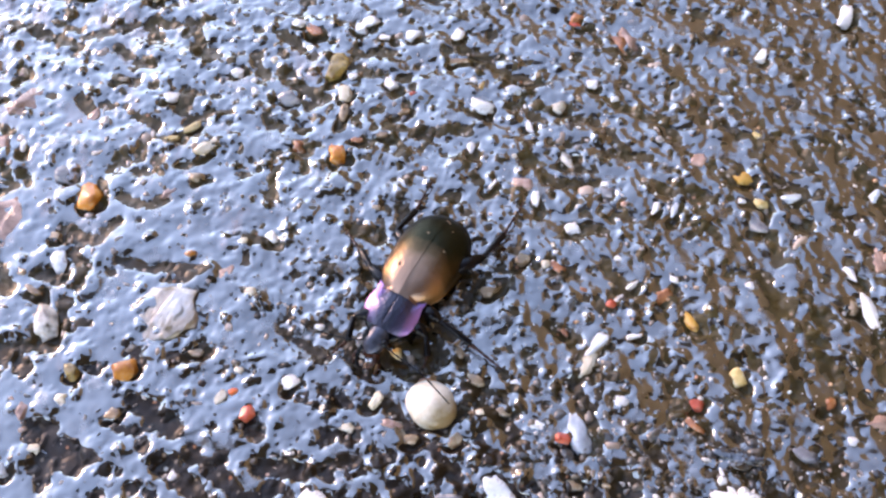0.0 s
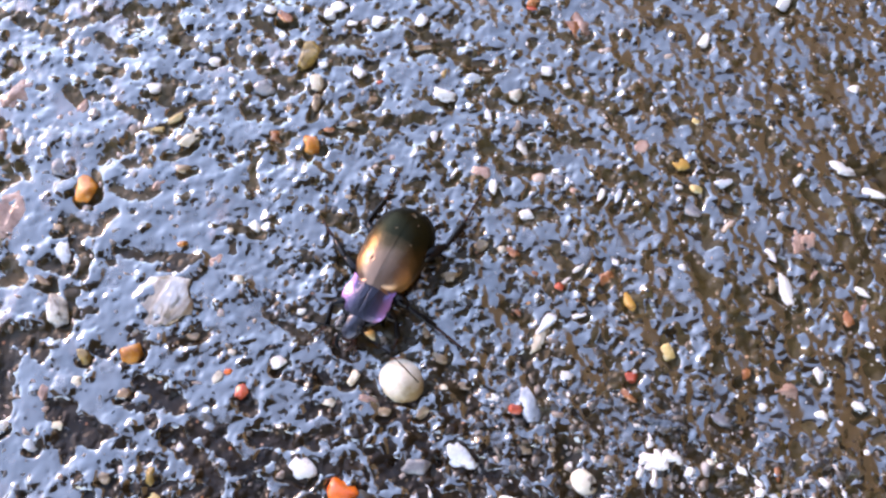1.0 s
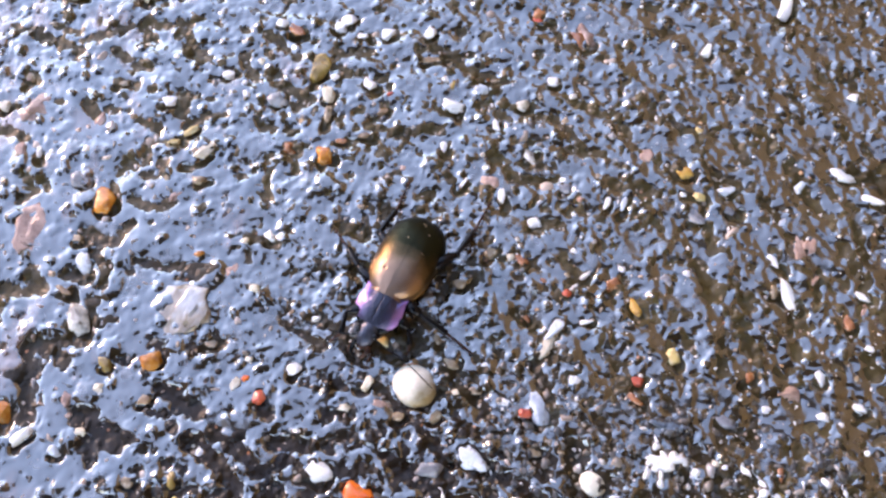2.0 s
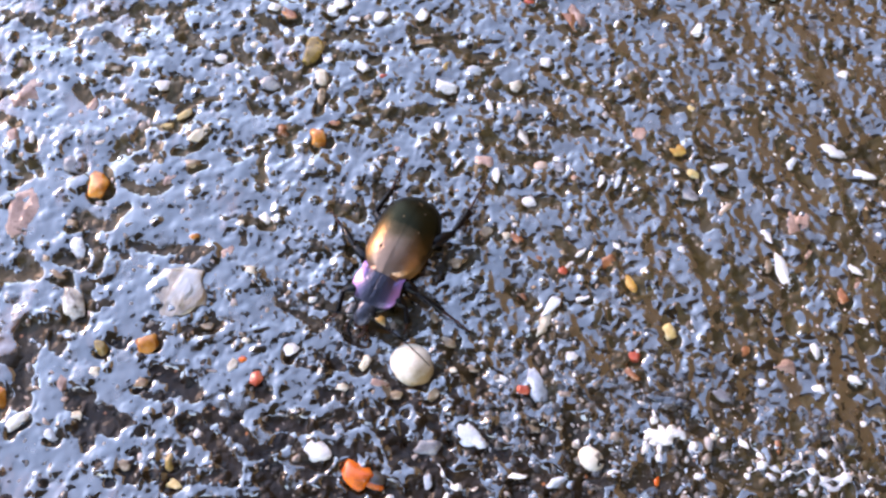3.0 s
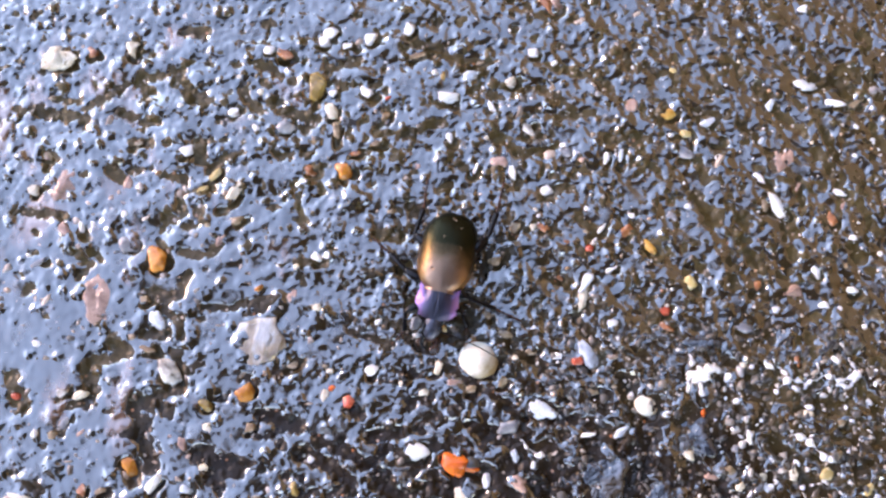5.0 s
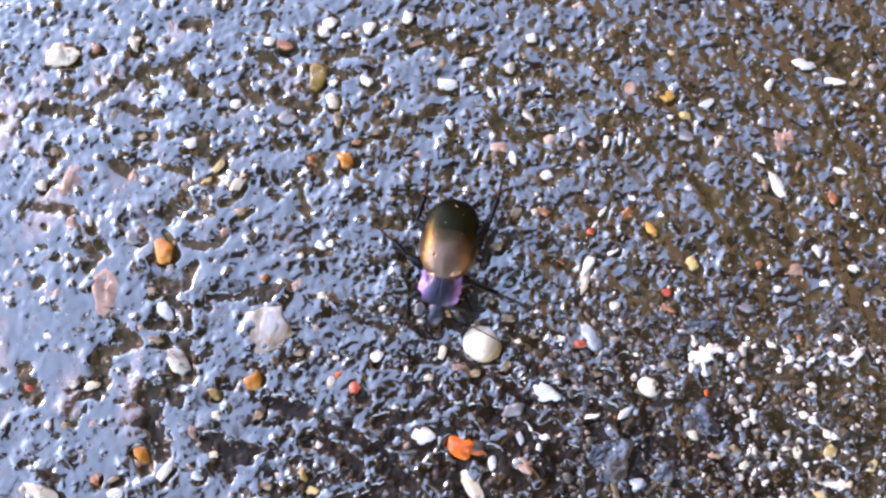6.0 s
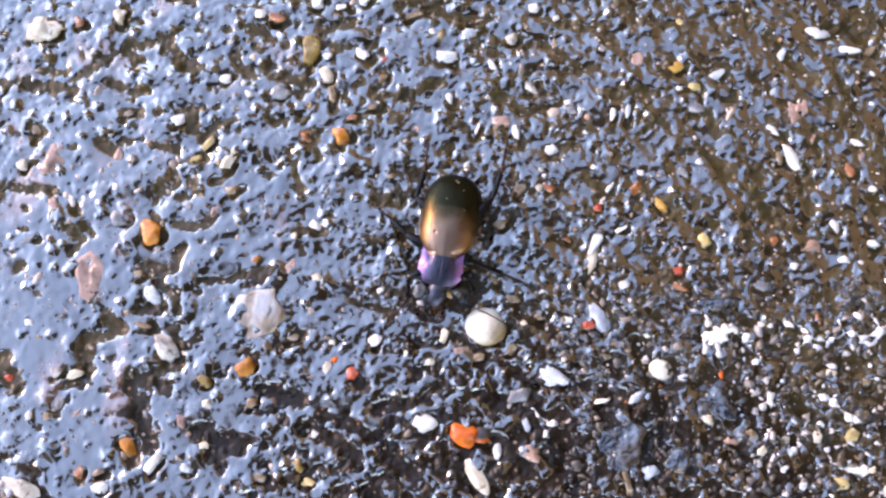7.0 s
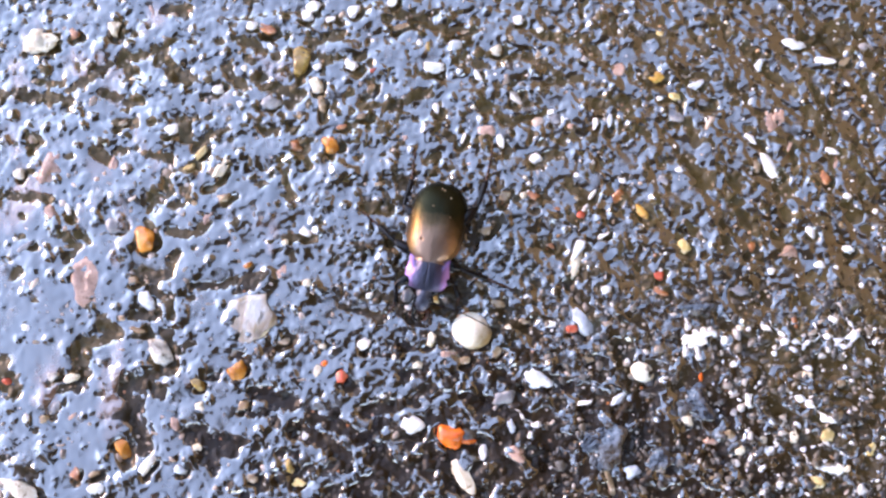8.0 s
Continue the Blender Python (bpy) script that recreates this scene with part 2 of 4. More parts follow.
def tube(points, radii, sides=8):
    """A round limb along points, with a radius at each, closed at both ends."""
    bm = bmesh.new()
    rings = []
    for n, (p, r) in enumerate(zip(points, radii)):
        way = (points[min(n + 1, len(points) - 1)] - points[max(n - 1, 0)]).normalized()
        u = way.orthogonal().normalized() if n == 0 else (u - way * u.dot(way)).normalized()
        v = way.cross(u)
        rings.append([bm.verts.new(p + r * (math.cos(a) * u + math.sin(a) * v)) for a in (math.tau * k / sides for k in range(sides))])
    for a, b in zip(rings, rings[1:]):
        for k in range(sides):
            bm.faces.new((a[k], a[(k + 1) % sides], b[(k + 1) % sides], b[k]))
    bm.faces.new(rings[0][::-1])
    bm.faces.new(rings[-1])
    bmesh.ops.recalc_face_normals(bm, faces=bm.faces)
    return bm


def curve(points, steps=6):
    """Points along a smooth line through the points given."""
    pts = [Vector(p) for p in points]
    ends = [2 * pts[0] - pts[1], *pts, 2 * pts[-1] - pts[-2]]
    out = []
    for a, b, c, d in zip(ends, ends[1:], ends[2:], ends[3:]):
        for k in range(steps):
            t = k / steps
            out.append(0.5 * (2 * b + (c - a) * t + (2 * a - 5 * b + 4 * c - d) * t * t + (3 * b - a - 3 * c + d) * t ** 3))
    return out + [pts[-1]]


def blob(size, seed, rough=0.18, facets=0.0, level=3, boxy=0.8):
    """A stone: a round lump of that size, uneven, cut by a few flat breaks."""
    rng = random.Random(seed)
    bm = bmesh.new()
    bmesh.ops.create_icosphere(bm, subdivisions=level, radius=1)
    shift = Vector((rng.uniform(-50, 50), rng.uniform(-50, 50), rng.uniform(-50, 50)))
    cuts = []
    for _ in range(int(facets)):
        d = Vector((rng.gauss(0, 1), rng.gauss(0, 1), rng.gauss(0, 0.8))).normalized()
        cuts.append((d, rng.uniform(0.5, 0.86)))
    for v in bm.verts:
        p = v.co.normalized()
        p = Vector([math.copysign(abs(c) ** boxy, c) for c in p]) * (0.64 + 0.36 * boxy)
        q = p * (1 + rough * noise.noise(p * 1.3 + shift) + 0.4 * rough * noise.noise(p * 3.5 + shift))
        for d, far in cuts:
            over = q.dot(d) - far
            if over > 0:
                q = q - d * over * 0.92
        v.co = Vector((q.x * size[0] / 2, q.y * size[1] / 2, q.z * size[2] / 2))
    return bm


# ---- ground: wet grit under a thin mirror-smooth film, opened in streaks for dark reflections ----
STEP = 0.18
GX, GY = np.arange(-84, 86.01, STEP), np.arange(-52, 70.01, STEP)
MX, MY = np.meshgrid(GX, GY)
rng = np.random.default_rng(7)


def field(wave, width=0.45, stretch=1.0, angle=0.0):
    """A random relief of unit height with bumps of about that wavelength in mm, drawn out along angle."""
    ny, nx = MX.shape
    fx, fy = np.meshgrid(np.fft.fftfreq(nx, STEP), np.fft.fftfreq(ny, STEP))
    c, s = math.cos(radians(angle)), math.sin(radians(angle))
    along, across = (fx * c + fy * s) * stretch, -fx * s + fy * c
    f = np.hypot(along, across) * wave + 1e-9
    out = np.fft.ifft2(np.fft.fft2(rng.standard_normal((ny, nx))) * np.exp(-0.5 * (np.log(f) / width) ** 2)).real
    return out / out.std()


def smooth(a, mm):
    fx, fy = np.meshgrid(np.fft.fftfreq(a.shape[1], STEP), np.fft.fftfreq(a.shape[0], STEP))
    return np.fft.ifft2(np.fft.fft2(a) * np.exp(-2 * (math.pi * mm) ** 2 * (fx ** 2 + fy ** 2))).real


def step(a, lo, hi):
    t = np.clip((a - lo) / (hi - lo), 0, 1)
    return t * t * (3 - 2 * t)


# where the ground changes its character: streaks turn on the one side, the calm film, the muddy puddle
TURNED = 1 / (1 + np.exp(-(MX - 0.75 * MY - 14) / 9))
CALM = 1 / (1 + np.exp((MX + 32 + 0.35 * MY) / 5)) / (1 + np.exp((MY - 8) / 7))
MUDDY = 1 / (1 + np.exp((MY + 20 - 0.12 * MX) / 3.5)) / (1 + np.exp(-(MX + 34) / 4))
WANDER = field(4)
RAGGED = field(1.3)
GAPS = np.zeros_like(MX)


def gap(x0, y0, x1, y1, wide):
    """A ragged streak opened in the film down to the mud, mostly standing in for a dark reflection."""
    lo = np.array([min(x0, x1), min(y0, y1)]) - 4 - wide
    hi = np.array([max(x0, x1), max(y0, y1)]) + 4 + wide
    cols, rows = (slice(*np.searchsorted(g, (lo[k], hi[k]))) for k, g in enumerate((GX, GY)))
    x, y, d = MX[rows, cols], MY[rows, cols], np.array([x1 - x0, y1 - y0])
    t = np.clip(((x - x0) * d[0] + (y - y0) * d[1]) / (d @ d), 0, 1)
    far = np.hypot(x - x0 - t * d[0], y - y0 - t * d[1]) + 0.35 * wide * WANDER[rows, cols] + 0.22 * RAGGED[rows, cols]
    GAPS[rows, cols] = np.maximum(GAPS[rows, cols], np.clip(0.55 - (far - (0.85 + 0.4 * CALM[rows, cols]) * wide) / 0.9, 0, 1.6))


gap(-69.6, 26.9, -63.9, 26.4, 0.65)
gap(-63.9, 26.4, -58.3, 25.1, 1.02)
gap(-58.3, 27.0, -50.9, 31.5, 0.65)
gap(-50.9, 31.5, -42.5, 33.6, 0.65)
gap(-64.0, 28.6, -59.3, 28.5, 0.46)
gap(-50.5, 31.5, -47.2, 30.0, 0.74)
gap(-50.8, 25.8, -46.2, 24.7, 0.84)
gap(-42.5, 32.2, -39.7, 28.3, 0.65)
gap(-41.5, 29.3, -36.9, 28.2, 0.74)
gap(-29.4, 34.6, -23.8, 32.0, 0.65)
gap(-31.8, 29.9, -29.9, 27.0, 0.84)
gap(-27.6, 27.9, -23.9, 28.2, 0.65)
gap(-29.9, 25.6, -28.0, 26.9, 0.56)
gap(-25.7, 26.8, -20.2, 25.2, 0.65)
gap(-21.6, 23.4, -20.2, 25.2, 0.93)
gap(-49.8, 21.5, -47.1, 21.4, 0.56)
gap(-39.2, 21.6, -38.7, 18.3, 0.93)
gap(-37.3, 16.4, -34.5, 19.1, 0.74)
gap(-34.5, 19.1, -32.2, 19.5, 0.37)
gap(-54.4, 16.9, -51.6, 14.9, 0.84)
gap(-50.2, 16.3, -47.0, 17.0, 0.46)
gap(-44.7, 15.7, -41.4, 15.3, 0.46)
gap(-64.2, 19.1, -63.3, 18.6, 0.74)
gap(-42.3, 12.3, -41.4, 9.5, 0.65)
gap(-44.2, 9.1, -42.8, 8.6, 0.74)
gap(-39.1, 10.4, -38.6, 8.0, 0.74)
gap(-36.3, 9.3, -34.0, 10.2, 0.46)
gap(-41.4, 7.2, -38.6, 7.6, 0.46)
gap(-69.1, 9.9, -60.7, 9.0, 0.51)
gap(-44.6, 6.6, -43.7, 6.3, 0.65)
gap(-44.6, 4.0, -44.1, 1.3, 0.65)
gap(-41.3, 3.0, -36.8, 2.4, 0.65)
gap(-36.8, 2.9, -35.4, 3.8, 0.65)
gap(-22.6, 12.2, -21.7, 8.4, 0.74)
gap(-23.0, 19.2, -20.2, 19.6, 0.56)
gap(-19.3, 17.2, -18.9, 12.5, 0.65)
gap(-26.7, 19.8, -24.8, 18.3, 0.37)
gap(-56.0, 3.0, -54.2, 2.0, 0.46)
gap(-58.8, 3.1, -56.4, 0.7, 0.46)
gap(-16.4, 34.2, -11.7, 35.5, 0.56)
gap(-19.1, 35.2, -17.3, 33.3, 0.65)
gap(-6.1, 37.2, -2.3, 37.5, 0.46)
gap(-4.2, 38.6, 1.4, 36.0, 0.84)
gap(1.4, 36.0, 7.8, 34.3, 0.65)
gap(7.8, 33.3, 9.6, 31.4, 0.46)
gap(-18.2, 31.4, -9.0, 30.9, 0.37)
gap(-9.0, 30.6, -8.1, 29.6, 0.37)
gap(-1.6, 28.4, 0.2, 27.9, 0.37)
gap(-14.6, 23.2, -11.8, 25.0, 0.46)
gap(-10.0, 23.0, -4.5, 22.8, 0.56)
gap(-4.5, 22.8, -0.8, 24.6, 0.65)
gap(-0.8, 24.6, 1.1, 24.0, 0.42)
gap(5.8, 30.1, 6.7, 28.1, 0.46)
gap(6.8, 30.5, 11.3, 28.4, 0.46)
gap(9.6, 30.9, 18.7, 30.1, 0.46)
gap(17.1, 34.9, 24.4, 32.8, 0.65)
gap(24.4, 32.8, 27.2, 33.6, 0.46)
gap(19.6, 29.6, 23.2, 25.7, 0.56)
gap(19.5, 25.8, 25.9, 26.0, 0.46)
gap(9.3, 22.4, 13.8, 19.4, 0.84)
gap(13.8, 19.4, 19.3, 20.1, 0.65)
gap(2.7, 17.9, 4.5, 17.3, 0.37)
gap(17.2, 12.7, 21.8, 14.0, 0.46)
gap(22.8, 16.8, 26.4, 16.2, 0.37)
gap(-9.4, 6.7, -5.8, 5.6, 0.93)
gap(-4.8, 11.1, -3.0, 9.2, 0.56)
gap(22.9, 8.4, 26.0, 6.5, 0.65)
gap(17.5, -0.6, 22.0, -1.6, 0.65)
gap(31.0, 35.4, 32.7, 33.4, 0.74)
gap(28.5, 21.7, 34.0, 22.0, 0.93)
gap(36.0, 26.6, 36.8, 24.7, 0.46)
gap(26.2, 32.7, 28.9, 30.2, 0.65)
gap(41.6, 27.4, 47.8, 25.3, 0.46)
gap(42.9, 18.4, 44.0, 15.1, 0.84)
gap(42.1, 13.3, 44.2, 9.6, 1.02)
gap(44.2, 9.6, 44.9, 7.7, 0.84)
gap(48.5, 35.3, 51.0, 31.8, 0.65)
gap(52.8, 30.8, 56.1, 26.0, 0.84)
gap(56.1, 26.0, 59.6, 24.0, 0.74)
gap(62.8, 31.4, 67.3, 30.3, 1.21)
gap(63.2, 23.8, 65.5, 18.2, 0.84)
gap(62.0, 20.1, 64.4, 16.3, 0.65)
gap(65.7, 33.2, 69.4, 33.1, 0.74)
gap(47.0, 11.3, 50.3, 7.5, 0.65)
gap(48.4, 5.8, 51.7, 1.1, 0.84)
gap(47.3, 2.2, 47.9, -2.4, 0.74)
gap(51.7, 1.1, 52.8, -2.5, 0.65)
gap(59.0, 15.6, 59.5, 10.0, 0.65)
gap(68.5, 10.6, 70.9, 6.9, 0.74)
gap(65.3, 15.4, 65.8, 10.7, 0.56)
gap(56.5, 5.5, 58.0, 1.8, 0.56)
gap(38.0, 11.6, 40.7, 12.5, 0.46)
gap(40.4, -0.4, 42.6, -1.3, 0.56)
gap(71.1, 32.1, 74.3, 27.2, 0.84)
gap(71.3, 23.6, 73.7, 18.8, 0.65)
gap(44.6, 33.0, 46.3, 30.1, 0.65)
gap(34.6, 34.3, 37.3, 32.3, 0.56)
gap(49.6, 24.3, 52.2, 22.3, 0.46)
gap(33.5, -4.7, 34.2, -7.4, 0.56)
gap(48.3, -9.6, 49.9, -13.2, 0.65)
gap(52.9, -7.9, 53.5, -11.5, 0.56)
gap(58.9, -9.9, 60.4, -13.5, 0.56)
gap(-52.1, -11.2, -50.3, -13.0, 0.93)
gap(-55.2, -14.7, -51.2, -13.9, 0.74)
gap(-55.6, -15.6, -55.1, -19.6, 0.74)
gap(-58.2, -21.7, -54.6, -20.9, 0.56)
gap(-46.8, -3.2, -41.3, -4.3, 0.74)
gap(-41.3, -2.5, -40.0, -0.7, 0.56)
gap(-44.0, -6.5, -41.3, -7.9, 0.56)
gap(-41.3, -8.8, -40.8, -10.6, 0.46)
gap(-46.7, -10.4, -44.0, -10.1, 0.65)
gap(-41.7, -13.3, -40.3, -18.7, 0.65)
gap(-43.4, -19.5, -40.3, -18.7, 0.65)
gap(-47.9, -21.1, -43.4, -22.1, 1.12)
gap(-47.4, -22.9, -46.5, -26.4, 1.12)
gap(-46.0, -27.3, -45.1, -30.8, 1.02)
gap(-48.7, -30.7, -47.7, -33.4, 0.93)
gap(-37.6, -5.7, -32.2, -5.9, 0.46)
gap(-32.2, -5.4, -25.9, -4.5, 0.46)
gap(-38.1, -7.5, -37.2, -8.0, 0.37)
gap(-31.3, -16.7, -29.1, -18.1, 0.65)
gap(-25.0, -16.4, -21.4, -14.7, 0.74)
gap(-27.7, -22.5, -21.5, -25.3, 0.93)
gap(-37.5, -29.3, -31.3, -31.2, 1.12)
gap(-35.7, -31.9, -34.0, -34.6, 0.74)
gap(-57.8, -1.1, -56.4, 0.7, 0.56)
gap(-66.4, -3.5, -65.5, -2.7, 0.46)
gap(-68.3, -17.0, -66.3, -21.5, 0.93)
gap(-65.1, -33.8, -62.4, -34.7, 0.46)
gap(42.5, -17.4, 46.8, -20.2, 0.74)
gap(51.2, -19.4, 65.1, -20.7, 0.93)
gap(30.1, -17.9, 32.4, -25.0, 1.12)
gap(32.4, -25.0, 33.8, -32.0, 1.21)
gap(37.2, -33.8, 41.6, -32.2, 0.84)
gap(29.4, -31.9, 32.8, -35.4, 1.21)
gap(43.0, -24.4, 46.2, -28.8, 0.84)
gap(55.8, -29.1, 58.9, -33.5, 1.12)
gap(42.8, -13.0, 50.6, -15.9, 0.84)
gap(24.5, -24.8, 29.7, -25.8, 0.84)
gap(17.5, -23.7, 24.6, -23.9, 0.74)
gap(17.3, -29.8, 20.4, -37.6, 1.21)
gap(10.3, -27.0, 17.3, -28.1, 0.84)
gap(5.1, -24.3, 8.6, -26.1, 0.74)
gap(-10.9, -26.5, -5.5, -25.7, 0.84)
gap(-18.0, -27.2, -10.9, -30.0, 0.93)
gap(7.5, -33.0, 11.9, -31.4, 0.84)
gap(-21.5, -28.8, -14.5, -32.5, 1.02)
gap(-9.2, -32.6, -4.0, -36.2, 1.02)
gap(-0.4, -32.8, 3.0, -36.4, 1.02)
gap(23.5, -8.9, 26.8, -14.3, 0.74)
gap(11.7, -12.1, 17.8, -15.8, 0.65)
gap(-5.2, -9.8, -1.7, -12.6, 0.65)
gap(3.9, -5.6, 6.5, -8.4, 0.65)
gap(1.8, -15.4, 7.1, -19.1, 0.46)
gap(-6.2, -16.0, -1.8, -17.1, 0.46)
gap(-14.2, -9.6, -7.0, -11.6, 0.46)
# bare mud strips round the beetle, laid as its contact shadow as well
gap(4.5, -4.2, 7.0, -5.5, 0.7)
gap(3.5, -7.0, 5.5, -9.5, 0.8)
gap(-3.6, -4.5, -4.5, -7.0, 0.6)
gap(0.0, -10.0, 4.0, -11.0, 0.9)
gap(7.2, -2.0, 8.3, 3.0, 0.55)
gap(-9.0, -8.0, -5.0, -9.0, 0.8)
gap(-4.0, 1.0, -6.0, 0.0, 0.5)


def scatter(into, count, least, spread, power, keep, tall):
    """Round lumps of radius least to least + spread in mm, laid over into; keep says where they are many."""
    for _ in range(count):
        x, y, r = rng.uniform(GX[0] + 3, GX[-1] - 3), rng.uniform(GY[0] + 3, GY[-1] - 3), least + spread * rng.random() ** power
        i, j, k = round((x - GX[0]) / STEP), round((y - GY[0]) / STEP), int(1.4 * r / STEP) + 1
        a, e, h, luck = rng.uniform(0, math.pi), rng.uniform(0.6, 1.0), rng.uniform(*tall), rng.random()
        if luck > keep[j, i]:
            continue
        rows, cols = slice(max(j - k, 0), j + k + 1), slice(max(i - k, 0), i + k + 1)
        dx, dy = MX[rows, cols] - x, MY[rows, cols] - y
        u, v = dx * math.cos(a) + dy * math.sin(a), (dy * math.cos(a) - dx * math.sin(a)) / e
        out = (u * u + v * v) / (r * r) * (1 + 0.25 * RAGGED[rows, cols])
        into[rows, cols] = np.maximum(into[rows, cols], h * r * np.sqrt(np.clip(1 - out, 0, None)) - 0.12)


def ground_relief():
    """Height of the grit and of the film lying over it, in mm."""
    streaks = field(5.5, 0.4, 3.4, -52) * TURNED + field(5.0, 0.38, 2.8, 6) * (1 - TURNED)
    swell = 1.35 * field(7.0, 0.35, 3.2, -52) * TURNED + field(6.5, 0.35, 2.4, 8) * (1 - TURNED)
    rough = 1 - 0.85 * CALM
    level = 0.06 * field(24) + (0.02 + 0.11 * rough) * (1 - 0.6 * MUDDY) * swell + 0.03 * field(6) + (0.012 + 0.034 * rough) * field(2.6) + (0.001 + 0.003 * rough) * field(1.4)
    mud = level - 0.2 + 0.09 * field(3) + 0.06 * field(1.5) + 0.03 * field(0.8)
    # lumps under the film, and grains that stand in it
    lumps = np.full_like(level, -0.12)
    scatter(lumps, 1500, 0.6, 1.5, 2.2, 0.3 + 0.5 * CALM, (0.16, 0.4))
    grains = np.full_like(level, -0.12)
    busy = 1 / (1 + np.exp(-2.2 * (field(8) + 0.4 * field(4))))
    scatter(grains, 11500, 0.3, 0.75, 2.2, np.clip(0.06 + 0.6 * busy * (1 - 0.75 * CALM) + 0.15 * MUDDY, 0, 1), (0.38, 0.8))
    close = np.exp(-(MX ** 2 + (MY + 4) ** 2) / 24 ** 2)
    scatter(grains, 9000, 0.24, 0.3, 1.5, 0.7 * close, (0.4, 0.85))
    stand = level + np.maximum(lumps, grains)
    # holes in the film
    tear = (0.78 - 0.4 * MUDDY) * streaks + 0.42 * field(3.4, 0.4, 1.3, 0) + 0.6 * MUDDY * field(5.0, 0.4) + 0.22 * field(1.6)
    tear = tear - (2.0 - 0.15 * TURNED - 1.62 * MUDDY)
    # short curved nicks
    nicks = np.minimum(0.36 - np.abs(field(2.6, 0.4, 1.8, 8) * (1 - TURNED) + field(2.6, 0.4, 2.2, -50) * TURNED), 0.9 * field(2.4, 0.4) + 0.04) - 0.5 * CALM - 0.22 * (1 - busy) - 0.06 * (1 - TURNED)
    torn = np.maximum(step(tear, -0.12, 0.16), step(nicks, -0.05, 0.2))
    torn = np.maximum(torn, step(GAPS + 0.12 * tear, 0.3, 0.72))
    torn = np.maximum(torn, 0.55 * step(field(1.1, 0.3) - 0.6 * CALM + 0.3 * busy, 2.0, 2.4))
    torn = np.maximum(torn, 0.8 * step(field(0.9, 0.3) + 1.2 * close, 2.7, 3.1))
    torn = smooth(torn, 0.13)
    # the film sinks gently towards each open streak
    dish = 0.42 * smooth(np.maximum(step(tear, -0.12, 0.16), step(GAPS, 0.3, 0.72)), 0.75)
    level, mud, stand = level - dish, mud - 0.8 * dish, stand - dish
    high = smooth(np.maximum(mud - 0.22 * torn, level + np.maximum(lumps - 0.04, grains - 0.1 * torn - 0.03)), 0.1)
    film = level + 0.035 * np.logaddexp(0, (stand + 0.03 - level) / 0.035) - 0.6 * torn
    film = np.where(torn > 0.02, film, np.maximum(film, high + 0.02))
    film = smooth(film, 0.19)
    inset = np.minimum.reduce([MX - GX[0], GX[-1] - MX, MY - GY[0], GY[-1] - MY])
    fade = step(inset, 0, 7)
    return high * fade, film * fade - 0.9 * (1 - fade)


HIGH, FILM = ground_relief()


def top(x, y):
    """Height in mm of the wet surface at x, y in mm."""
    i = min(max(int(round((x - GX[0]) / STEP)), 0), len(GX) - 1)
    j = min(max(int(round((y - GY[0]) / STEP)), 0), len(GY) - 1)
    return float(max(HIGH[j, i], FILM[j, i]))


def lay_ground():
    outer = 1.7 ** np.arange(1, 14)
    far = np.array([*(6 * np.cumsum(outer)), 6.0e4])
    xs = np.r_[GX[0] - far[::-1], GX, GX[-1] + far]
    ys = np.r_[GY[0] - far[::-1], GY, GY[-1] + far]
    X, Y = np.meshgrid(xs, ys)
    Z = np.zeros_like(X)
    k = len(far)
    Z[k:-k, k:-k] = HIGH
    ground = part("ground", sheet_mesh("ground", X * MM, Y * MM, Z * MM), GRIT)
    tagged(ground, "dark wet grit ground with rounded grains", "ground", kind="structure")
    wet = FILM > HIGH - 0.12
    keep = wet[:-1, :-1] | wet[1:, 1:] | wet[:-1, 1:] | wet[1:, :-1]
    water = part("water", sheet_mesh("water", MX * MM, MY * MM, FILM * MM, keep), WATER)
    tagged(water, "thin film of muddy water lying between grains", "water", kind="structure")


def slab(name, lo, hi, turn, material, label, category):
    """An added unseen wall or roof: a bevelled box between two corners, turned about z."""
    bm = bmesh.new()
    bmesh.ops.create_cube(bm, size=1)
    size, mid = Vector(hi) - Vector(lo), (Vector(hi) + Vector(lo)) / 2
    bmesh.ops.scale(bm, vec=size, verts=bm.verts)
    bmesh.ops.translate(bm, vec=mid, verts=bm.verts)
    bmesh.ops.bevel(bm, geom=bm.edges[:], offset=0.01, segments=2, affect="EDGES")
    ob = part(name, bm, material)
    ob.data.polygons.foreach_set("use_smooth", [False] * len(ob.data.polygons))
    ob.matrix_basis = pose(0, 0, 0, 0, 0, turn)
    return tagged(ob, label, category, kind="structure")


